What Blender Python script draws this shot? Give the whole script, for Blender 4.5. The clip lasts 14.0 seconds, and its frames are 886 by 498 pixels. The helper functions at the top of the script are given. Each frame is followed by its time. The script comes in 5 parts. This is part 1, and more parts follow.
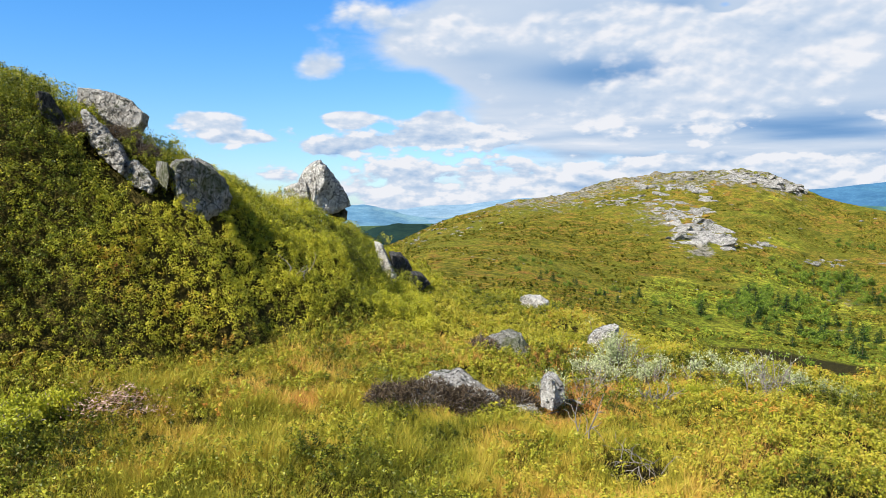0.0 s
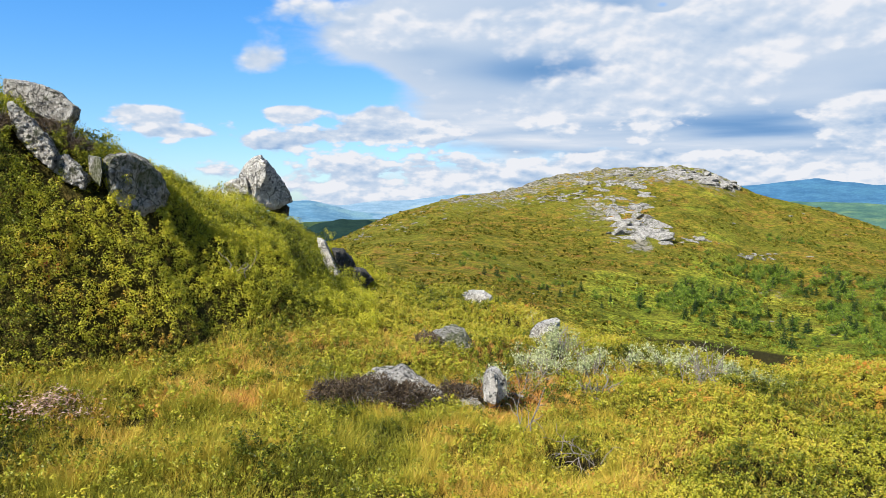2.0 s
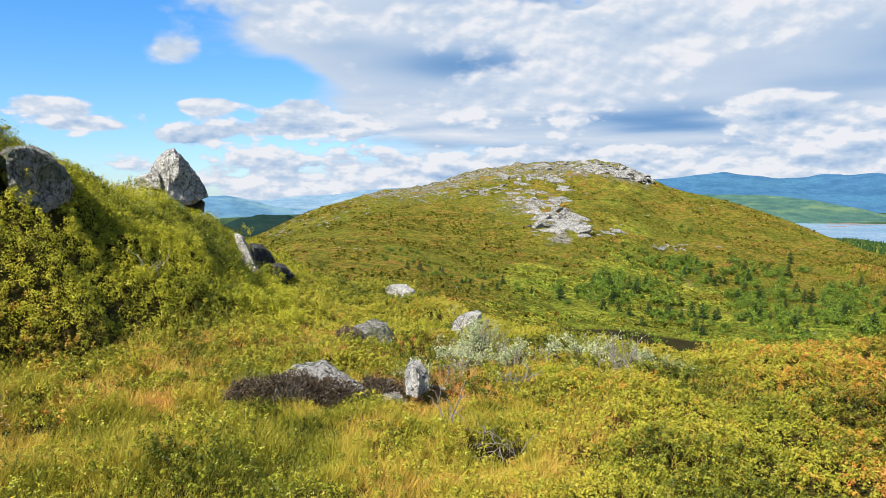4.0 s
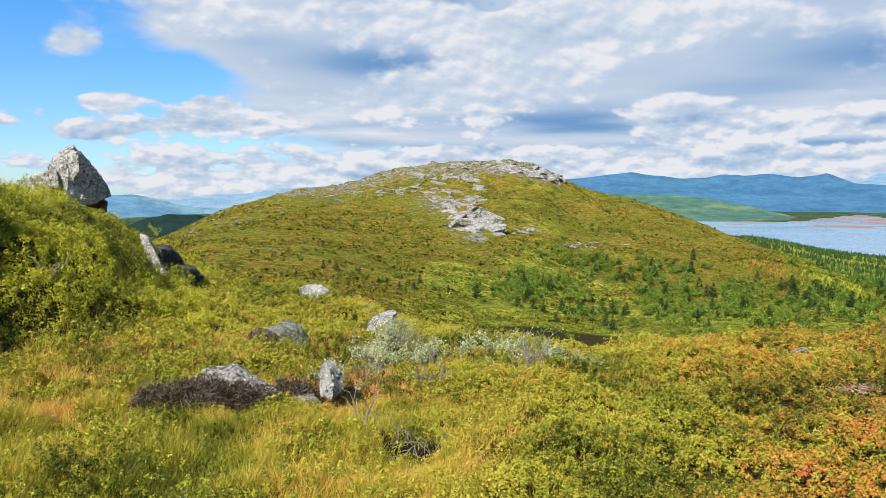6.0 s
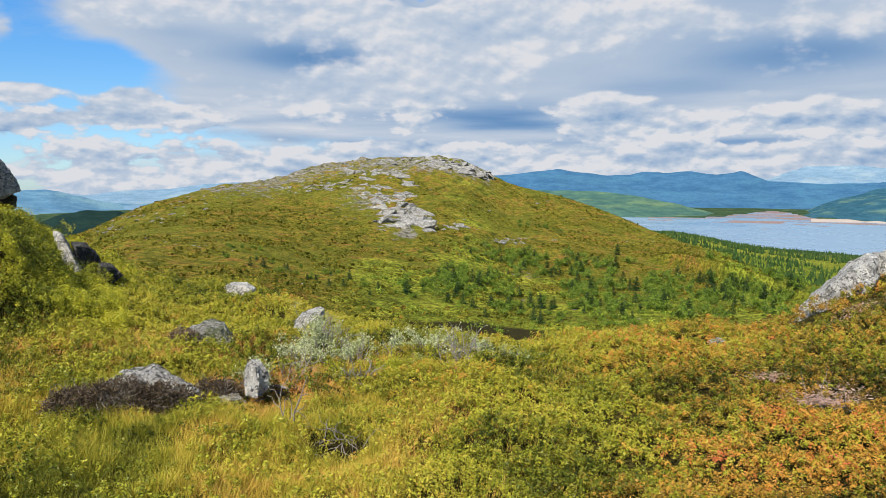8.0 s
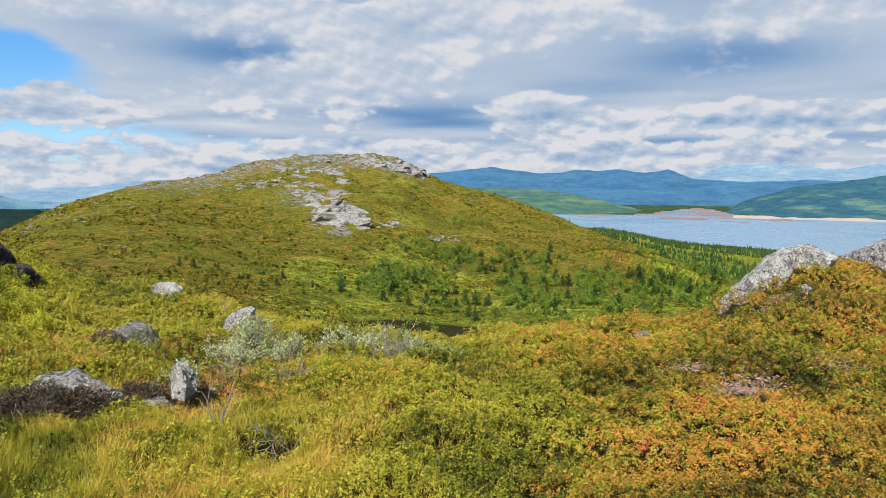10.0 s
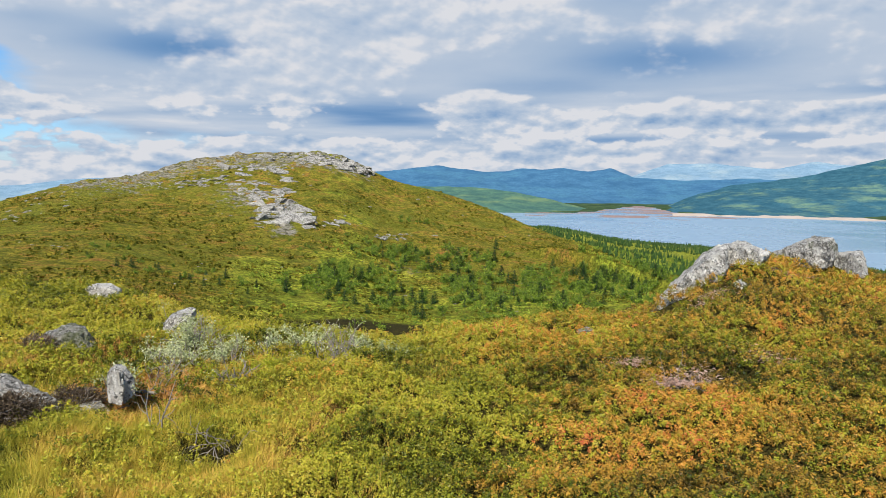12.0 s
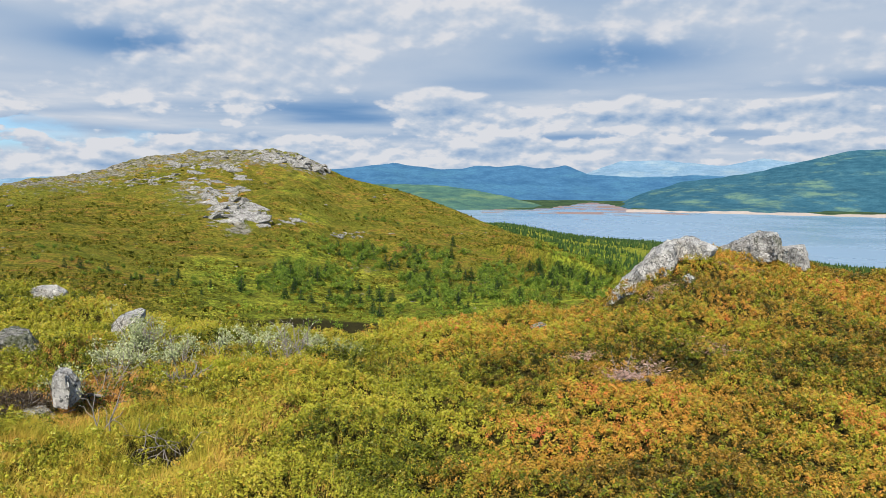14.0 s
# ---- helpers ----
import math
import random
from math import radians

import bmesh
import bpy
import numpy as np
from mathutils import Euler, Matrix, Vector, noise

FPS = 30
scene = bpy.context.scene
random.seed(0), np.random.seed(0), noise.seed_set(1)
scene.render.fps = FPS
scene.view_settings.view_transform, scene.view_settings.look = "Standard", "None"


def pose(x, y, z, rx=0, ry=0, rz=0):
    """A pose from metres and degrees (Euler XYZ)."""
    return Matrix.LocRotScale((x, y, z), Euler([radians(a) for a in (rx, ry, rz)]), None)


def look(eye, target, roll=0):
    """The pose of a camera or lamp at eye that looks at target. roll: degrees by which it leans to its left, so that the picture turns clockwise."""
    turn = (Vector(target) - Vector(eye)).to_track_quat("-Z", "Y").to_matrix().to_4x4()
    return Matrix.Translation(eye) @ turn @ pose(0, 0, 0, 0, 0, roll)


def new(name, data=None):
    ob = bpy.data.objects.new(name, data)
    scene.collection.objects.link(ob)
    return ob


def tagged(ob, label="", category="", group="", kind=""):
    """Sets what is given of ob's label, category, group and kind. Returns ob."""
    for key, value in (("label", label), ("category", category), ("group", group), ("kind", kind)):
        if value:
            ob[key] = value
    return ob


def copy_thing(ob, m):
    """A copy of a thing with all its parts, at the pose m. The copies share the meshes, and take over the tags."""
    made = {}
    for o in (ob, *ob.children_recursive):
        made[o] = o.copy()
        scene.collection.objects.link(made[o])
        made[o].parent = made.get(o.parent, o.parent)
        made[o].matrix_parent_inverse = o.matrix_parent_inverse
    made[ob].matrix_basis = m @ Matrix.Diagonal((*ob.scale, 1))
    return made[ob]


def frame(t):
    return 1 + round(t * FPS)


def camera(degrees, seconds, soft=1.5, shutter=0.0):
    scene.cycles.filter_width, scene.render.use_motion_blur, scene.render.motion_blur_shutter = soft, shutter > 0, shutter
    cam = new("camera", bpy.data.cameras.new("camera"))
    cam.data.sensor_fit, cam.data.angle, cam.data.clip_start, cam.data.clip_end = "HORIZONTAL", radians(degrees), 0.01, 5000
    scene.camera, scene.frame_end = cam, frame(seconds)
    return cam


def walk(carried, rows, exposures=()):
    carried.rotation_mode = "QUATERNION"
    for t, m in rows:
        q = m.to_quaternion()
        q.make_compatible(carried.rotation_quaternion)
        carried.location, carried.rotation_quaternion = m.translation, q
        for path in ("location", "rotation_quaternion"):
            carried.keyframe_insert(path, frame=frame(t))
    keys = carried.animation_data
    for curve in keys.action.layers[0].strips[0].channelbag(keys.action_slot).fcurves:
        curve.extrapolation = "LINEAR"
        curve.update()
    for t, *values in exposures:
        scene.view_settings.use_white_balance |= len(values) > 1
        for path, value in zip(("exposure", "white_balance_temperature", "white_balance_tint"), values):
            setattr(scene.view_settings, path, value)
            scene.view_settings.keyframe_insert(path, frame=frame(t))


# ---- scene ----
# The camera: a hand-held pan to the right, with the eye 1.6 m over the heath.
cam = camera(62.23, 14.0, 0.6)
# seconds, eye x y z, yaw to the left, pitch, lean
PATH = [
    (0, 0.001, -0.000, 1.601, -0.024, -4.090, 0.148),
    (0.5, 0.003, -0.004, 1.604, -0.841, -4.142, 0.151),
    (1, 0.005, -0.001, 1.604, -1.851, -4.242, 0.174),
    (1.5, 0.009, -0.010, 1.605, -3.005, -4.339, 0.188),
    (2, 0.013, -0.010, 1.605, -4.366, -4.418, 0.205),
    (2.5, 0.020, -0.007, 1.604, -5.886, -4.517, 0.137),
    (3, 0.024, -0.001, 1.599, -7.317, -4.659, 0.076),
    (5.5, 0.048, -0.019, 1.603, -15.308, -4.911, 0.034),
    (6, 0.049, -0.028, 1.606, -16.905, -4.906, 0.123),
    (6.5, 0.055, -0.030, 1.605, -18.400, -4.987, 0.202),
    (7, 0.057, -0.035, 1.606, -19.744, -5.062, 0.288),
    (7.5, 0.061, -0.031, 1.605, -21.049, -5.144, 0.320),
    (8, 0.068, -0.028, 1.602, -22.384, -5.191, 0.330),
    (8.5, 0.072, -0.028, 1.601, -23.730, -5.221, 0.404),
    (9, 0.077, -0.034, 1.601, -25.048, -5.264, 0.403),
    (11.5, 0.097, -0.060, 1.604, -30.668, -5.418, 0.422),
    (12, 0.098, -0.059, 1.602, -31.653, -5.435, 0.464),
    (12.5, 0.099, -0.068, 1.600, -32.524, -5.424, 0.483),
    (13, 0.101, -0.077, 1.599, -33.369, -5.423, 0.471),
    (13.5, 0.102, -0.092, 1.600, -34.255, -5.449, 0.406),
    (14, 0.114, -0.093, 1.602, -35.013, -5.608, 0.262),
]


def heading(x, y, z, yaw, pitch, lean):
    a, b = radians(yaw), radians(pitch)
    ahead = Vector((-math.sin(a) * math.cos(b), math.cos(a) * math.cos(b), math.sin(b)))
    return look(Vector((x, y, z)), Vector((x, y, z)) + ahead, lean)


walk(cam, [(t, heading(*row)) for t, *row in PATH], exposures=[(0.0, 1.0), (3.0, 0.97), (6.5, 0.86), (7.5, 0.75), (9.0, 0.71), (12.0, 0.71), (14.0, 0.71)])

# ---- light ----
SUN_AZ, SUN_EL = -130.0, 47.0   # degrees clockwise from straight ahead, and above the horizon

sun = new("sun", bpy.data.lights.new("sun", "SUN"))
sun.data.energy, sun.data.angle, sun.data.color = 5.0, radians(0.5), (1.0, 0.95, 0.86)
sun_from = Vector((math.sin(radians(SUN_AZ)) * math.cos(radians(SUN_EL)), math.cos(radians(SUN_AZ)) * math.cos(radians(SUN_EL)), math.sin(radians(SUN_EL))))
sun.matrix_world = look(sun_from * 100, (0, 0, 0))
scene.view_settings.exposure = 0.9


class Nodes:
    """Short hand for wiring nodes in a tree."""

    def __init__(self, tree):
        self.tree = tree

    def node(self, kind, **values):
        n = self.tree.nodes.new(kind)
        for key, value in values.items():
            setattr(n, key, value)
        return n

    def put(self, socket, value):
        if isinstance(value, bpy.types.NodeSocket):
            self.tree.links.new(value, socket)
        elif value is not None:
            socket.default_value = value

    def math(self, op, a, b=None, c=None, clamp=False):
        n = self.node("ShaderNodeMath", operation=op, use_clamp=clamp)
        for socket, value in zip(n.inputs, (a, b, c)):
            self.put(socket, value)
        return n.outputs[0]

    def mix(self, fac, a, b):
        n = self.node("ShaderNodeMix", data_type="RGBA")
        self.put(n.inputs[0], fac)
        self.put(n.inputs[6], a)
        self.put(n.inputs[7], b)
        return n.outputs[2]

    def span(self, value, lo, hi, to_lo=0.0, to_hi=1.0, smooth=True):
        n = self.node("ShaderNodeMapRange", interpolation_type="SMOOTHSTEP" if smooth else "LINEAR")
        for socket, v in zip(n.inputs, (value, lo, hi, to_lo, to_hi)):
            self.put(socket, v)
        return n.outputs[0]

    def noise(self, vector, scale, detail=4.0, rough=0.55, distort=0.0):
        n = self.node("ShaderNodeTexNoise")
        self.put(n.inputs["Vector"], vector)
        for key, v in (("Scale", scale), ("Detail", detail), ("Roughness", rough), ("Distortion", distort)):
            self.put(n.inputs[key], v)
        return n.outputs["Fac"]

    def cells(self, vector, scale, feature="F1", out="Distance"):
        n = self.node("ShaderNodeTexVoronoi", feature=feature)
        self.put(n.inputs["Vector"], vector)
        self.put(n.inputs["Scale"], scale)
        return n.outputs[out]

    def attr(self, name):
        return self.node("ShaderNodeAttribute", attribute_name=name).outputs["Fac"]

    def ramp(self, fac, stops):
        n = self.node("ShaderNodeValToRGB")
        self.put(n.inputs[0], fac)
        e = n.color_ramp.elements
        while len(e) < len(stops):
            e.new(0.5)
        for el, (p, c) in zip(e, stops):
            el.position, el.color = p, (*c, 1)
        return n.outputs[0]


world = bpy.data.worlds.new("world")
scene.world = world
world.use_nodes = True
world.node_tree.nodes.clear()
W = Nodes(world.node_tree)
sky = W.node("ShaderNodeTexSky", sky_type="NISHITA", sun_disc=False, sun_elevation=radians(SUN_EL), sun_rotation=radians(SUN_AZ), altitude=900, air_density=1.0, dust_density=0.3, ozone_density=3.0)
way = W.node("ShaderNodeSeparateXYZ")
W.put(way.inputs[0], W.node("ShaderNodeTexCoord").outputs["Generated"])
az = W.math("DEGREES", W.math("ARCTAN2", way.outputs[0], way.outputs[1]))
el = W.math("DEGREES", W.math("ARCSINE", way.outputs[2]))


def sky_noise(ka, ke, seed, d_az=0.0, d_el=0.0, detail=7.0, rough=0.56, warp=0.0):
    """Noise over bearing and height, from about -1 to 1."""
    v = W.node("ShaderNodeCombineXYZ")
    W.put(v.inputs[0], W.math("MULTIPLY", W.math("ADD", az, d_az), ka))
    W.put(v.inputs[1], W.math("MULTIPLY", W.math("ADD", el, d_el), ke))
    v.inputs[2].default_value = seed
    return W.math("MULTIPLY", W.math("SUBTRACT", W.noise(v.outputs[0], 1.0, detail, rough, warp), 0.5), 3.2)


def lump(a0, e0, wa, we, amount):
    """A rounded rise round one bearing and height."""
    x = W.math("DIVIDE", W.math("SUBTRACT", az, a0), wa)
    y = W.math("DIVIDE", W.math("SUBTRACT", el, e0), we)
    d = W.math("ADD", W.math("MULTIPLY", x, x), W.math("MULTIPLY", y, y))
    return W.math("MULTIPLY", W.math("EXPONENT", W.math("MULTIPLY", d, -1.0)), amount)


def heaped(start, rows):
    for one in rows:
        start = W.math("ADD", start, lump(*one))
    return start


# bearing, height, half width, half height, strength
PUFFS = [(-17.6, 5.6, 3.4, 1.0, 1.5), (-10.2, 9.4, 3.4, 1.4, 1.25), (-27.5, 14.2, 3.0, 0.5, 0.9), (-7.2, 5.9, 2.4, 0.7, 1.5), (-0.4, 5.4, 2.3, 1.1, 1.6), (-15.5, 4.2, 3.2, 0.7, 1.2), (-8.5, 3.6, 2.6, 0.7, 1.1), (-3.5, 4.3, 3.2, 0.7, 1.1), (3.0, 4.6, 2.5, 0.7, 1.0),
         (24.6, 10.6, 4.6, 3.2, 1.5), (31, 13.2, 6.0, 2.0, 0.9), (16, 6.4, 6, 0.6, 0.9), (34.8, 5.4, 2.6, 1.5, 1.5), (41, 4.6, 5.5, 1.0, 1.1), (52.4, 4.7, 4.5, 1.1, 1.4), (62, 4.0, 6, 0.8, 0.9), (1.0, 12.2, 6.5, 1.8, 0.9), (15.5, 12.6, 5.5, 1.5, 0.8), (58, 12.6, 6, 1.2, 0.7), (19.5, 2.4, 4, 0.6, 1.0), (26.5, 2.2, 4, 0.6, 1.1), (66, 8.2, 4, 1.2, 0.7)]
DECK = [(5.0, 12.8, 13, 4.0, 1.6), (11, 9.5, 8, 2.6, 1.5), (34, 11, 18, 6, 1.8), (62, 9, 18, 6, 1.5), (30, 5.0, 12, 1.8, 1.2), (16, 5.0, 10, 1.2, 0.7)]
GAPS = [(-22, 9.5, 6, 2.2, 0.8), (-2.5, 8.3, 3.2, 1.4, 0.9), (20.6, 13.5, 1.1, 0.5, 1.5), (60, 5.9, 3.4, 0.4, 0.8), (-30, 5, 5, 3, 0.5), (53, 5.9, 2.2, 0.25, 0.8), (18, 3.4, 3, 0.4, 0.6)]
SHADES = [(12.2, 9.2, 6.5, 1.2, 0.60), (27, 4.9, 6.0, 1.0, 0.62), (48, 8.8, 8, 1.6, 0.55), (50, 13.4, 9, 1.2, 0.20), (17.5, 13.6, 2.2, 1.4, 0.30), (39, 7.0, 6, 0.7, 0.30), (66, 6.4, 5, 0.7, 0.40), (58, 3.2, 7, 0.35, 0.30), (3, 10.6, 4, 0.7, 0.20), (42, 3.1, 8, 0.3, 0.30)]
high = W.span(el, 4.0, 8.5)
low = W.math("SUBTRACT", 1.0, high)


def heads(ka, ke, seed, d_az=0.0, d_el=0.0):
    """Rounded cauliflower heads over bearing and height, from about -1 to 1."""
    v = W.node("ShaderNodeCombineXYZ")
    W.put(v.inputs[0], W.math("MULTIPLY", W.math("ADD", az, d_az), ka))
    W.put(v.inputs[1], W.math("MULTIPLY", W.math("ADD", el, d_el), ke))
    v.inputs[2].default_value = seed
    n = W.node("ShaderNodeTexVoronoi", feature="SMOOTH_F1", normalize=True)
    W.put(n.inputs["Vector"], v.outputs[0])
    for key, value in (("Scale", 1.0), ("Detail", 3.0), ("Roughness", 0.5), ("Smoothness", 0.35)):
        n.inputs[key].default_value = value
    return W.math("MULTIPLY", W.math("SUBTRACT", 0.38, n.outputs["Distance"]), 3.4)


def heap_height(d_az, d_el):
    """The cumulus in front, a little way off the ray: broad heads above, small ones near the horizon."""
    broad = W.math("ADD", sky_noise(0.08, 0.17, 7.3, d_az, d_el, 6.0, 0.5, 0.1), W.math("MULTIPLY", heads(0.26, 0.42, 1.7, d_az, d_el), 0.5))
    small = W.math("ADD", sky_noise(0.17, 0.44, 2.1, d_az, d_el, 6.0, 0.5), W.math("MULTIPLY", heads(0.5, 0.95, 4.4, d_az, d_el), 0.55))
    return W.math("ADD", W.math("MULTIPLY", broad, high), W.math("MULTIPLY", small, low))


TONES = [(0.0, (0.13, 0.33, 0.66)), (0.32, (0.29, 0.48, 0.78)), (0.6, (0.51, 0.66, 0.88)), (0.84, (0.71, 0.81, 0.96)), (1.0, (0.96, 0.98, 1.04))]
# the deck behind
cover = W.math("ADD", W.span(az, -16.0, 12.0, -1.2, 0.7), W.span(el, 20.0, 45.0, 0.0, -1.2))
cover = W.math("ADD", cover, W.span(el, 0.5, 4.0, 0.35, 0.0))
cover = heaped(heaped(cover, DECK), [(a, e, w, h, -k) for a, e, w, h, k in GAPS])
deck = W.math("ADD", sky_noise(0.06, 0.16, 4.2, 0.0, 0.0, 7.0, 0.55, 0.1), cover)
deck_mask = W.span(deck, 0.0, 0.75)
swell = W.math("MULTIPLY", sky_noise(0.05, 0.17, 5.5, 0.0, 0.0, 5.0, 0.5), 0.2)
rows = W.math("SUBTRACT", sky_noise(0.07, 0.65, 9.1, 0.0, 0.0, 5.0, 0.5), sky_noise(0.07, 0.65, 9.1, -0.2, 0.45, 5.0, 0.5))
deck_lit = W.math("ADD", W.math("ADD", 0.76, swell), W.math("MULTIPLY", W.math("MULTIPLY", rows, 0.35), low))
deck_lit = heaped(deck_lit, [(a, e, w, h, -k) for a, e, w, h, k in SHADES])
deck_tone = W.ramp(W.math("ADD", deck_lit, 0.0, clamp=True), TONES)
# the heaps in front
there = W.math("ADD", W.span(az, -20.0, 12.0, -0.8, -0.08), W.span(el, 0.0, 4.5, 0.8, 0.0))
there = W.math("ADD", there, W.span(el, 20.0, 45.0, 0.0, -1.0))
there = heaped(heaped(there, PUFFS), [(a, e, w, h, -k) for a, e, w, h, k in SHADES + GAPS])
here = heap_height(0.0, 0.0)
heap = W.math("ADD", here, there)
heap_mask = W.span(W.math("DIVIDE", heap, W.span(el, 3.0, 12.0, 0.30, 0.5)), 0.0, 1.0)
relief = W.math("MULTIPLY", W.math("SUBTRACT", here, heap_height(-0.32, 0.45)), 0.75)
heap_lit = W.math("ADD", W.math("ADD", 0.88, relief), W.span(heap, 0.5, 2.2, 0.0, -0.22))
heap_tone = W.ramp(W.math("ADD", heap_lit, 0.0, clamp=True), TONES)
cloud = W.mix(heap_mask, deck_tone, heap_tone)
mask = W.math("MAXIMUM", deck_mask, heap_mask)
clear, cover_bg, joined = W.node("ShaderNodeBackground"), W.node("ShaderNodeBackground"), W.node("ShaderNodeMixShader")
blue = W.node("ShaderNodeMix", data_type="RGBA", blend_type="MULTIPLY")
W.put(blue.inputs[0], 1.0)
W.put(blue.inputs[6], sky.outputs[0])
W.put(blue.inputs[7], W.ramp(W.span(el, 0.0, 16.0), [(0.0, (0.66, 0.88, 1.14)), (0.35, (0.62, 0.94, 1.18)), (1.0, (0.44, 0.98, 1.40))]))
W.put(clear.inputs[0], blue.outputs[2])
clear.inputs[1].default_value = 0.074
W.put(cover_bg.inputs[0], cloud)
cover_bg.inputs[1].default_value = 0.45
W.put(joined.inputs[0], mask)
W.put(joined.inputs[1], clear.outputs[0])
W.put(joined.inputs[2], cover_bg.outputs[0])
W.put(W.node("ShaderNodeOutputWorld").inputs[0], joined.outputs[0])

# ---- materials ----
def material(name, rough=0.8):
    """A new node material with its shader node and a Nodes helper."""
    m = bpy.data.materials.new(name)
    m.use_nodes = True
    n = Nodes(m.node_tree)
    b = m.node_tree.nodes["Principled BSDF"]
    b.inputs["Roughness"].default_value = rough
    b.inputs["Specular IOR Level"].default_value = 0.25
    return m, n, b


def bump(n, b, height, strength, distance):
    node = n.node("ShaderNodeBump")
    node.inputs["Strength"].default_value = strength
    node.inputs["Distance"].default_value = distance
    n.put(node.inputs["Height"], height)
    n.put(b.inputs["Normal"], node.outputs[0])


def place(n):
    return n.node("ShaderNodeNewGeometry").outputs["Position"]


def ground_material():
    m, n, b = material("heath_ground", 1.0)
    b.inputs["Specular IOR Level"].default_value = 0.03
    p = place(n)
    big, mid, fine = n.noise(p, 0.035, 5), n.noise(p, 0.25, 6, 0.6), n.noise(p, 2.3, 6, 0.65)
    grain = n.noise(p, 14.0, 4, 0.6)
    heath = n.ramp(mid, [(0.34, (0.035, 0.042, 0.007)), (0.44, (0.15, 0.14, 0.014)), (0.53, (0.29, 0.21, 0.026)), (0.61, (0.29, 0.125, 0.034))])
    lush = n.ramp(mid, [(0.36, (0.06, 0.095, 0.010)), (0.48, (0.27, 0.32, 0.027)), (0.6, (0.42, 0.42, 0.042))])
    col = n.mix(n.span(n.math("ADD", n.attr("lush"), n.math("MULTIPLY", n.math("SUBTRACT", n.noise(p, 0.06, 6, 0.6), 0.5), 1.8)), 0.3, 0.65), heath, lush)
    col = n.mix(n.span(big, 0.44, 0.60, 0.0, 0.6), col, n.ramp(fine, [(0.35, (0.06, 0.08, 0.009)), (0.6, (0.22, 0.235, 0.024))]))
    col = n.mix(n.span(n.noise(p, 0.11, 7, 0.7), 0.55, 0.66, 0.0, 0.6), col, (0.15, 0.085, 0.022, 1))
    shrub = n.math("MULTIPLY", n.span(n.noise(p, 0.9, 8, 0.72), 0.47, 0.57), 0.8)
    col = n.mix(shrub, col, (0.045, 0.055, 0.008, 1))
    col = n.mix(n.span(fine, 0.46, 0.58, 0.0, 0.8), col, (0.04, 0.045, 0.008, 1))
    col = n.mix(n.span(n.noise(p, 6.0, 3, 0.6), 0.5, 0.68, 0.0, 0.55), col, (0.34, 0.31, 0.04, 1))
    # grey lichen-covered rock where the soil is worn off
    stone = n.ramp(n.noise(p, 0.9, 8, 0.7), [(0.40, (0.04, 0.04, 0.022)), (0.50, (0.17, 0.155, 0.115)), (0.64, (0.30, 0.275, 0.225))])
    worn = n.span(n.math("ADD", n.attr("rock"), n.math("MULTIPLY", n.math("SUBTRACT", n.noise(p, 0.30, 9, 0.75), 0.5), 3.2)), 0.66, 0.80)
    col = n.mix(worn, col, stone)
    # bare soil and litter under the near shrubs
    soil = n.ramp(grain, [(0.3, (0.016, 0.016, 0.005)), (0.55, (0.06, 0.05, 0.012)), (0.75, (0.15, 0.105, 0.03))])
    col = n.mix(n.attr("near"), col, soil)
    # bare peat in the pit; along the hill's foot also a painted shadow
    col = n.mix(n.attr("peat"), col, (0.028, 0.023, 0.010, 1))
    # woods on the far lowland
    wood = n.ramp(n.noise(p, 0.02, 6, 0.7), [(0.35, (0.018, 0.035, 0.018)), (0.55, (0.04, 0.07, 0.03)), (0.7, (0.10, 0.13, 0.045))])
    col = n.mix(n.attr("wood"), col, wood)
    n.put(b.inputs["Base Color"], col)
    h = n.math("ADD", n.math("MULTIPLY", n.noise(p, 0.8, 7, 0.7), 1.0), n.math("MULTIPLY", grain, 0.12))
    bump(n, b, h, 0.9, 1.0)
    return m


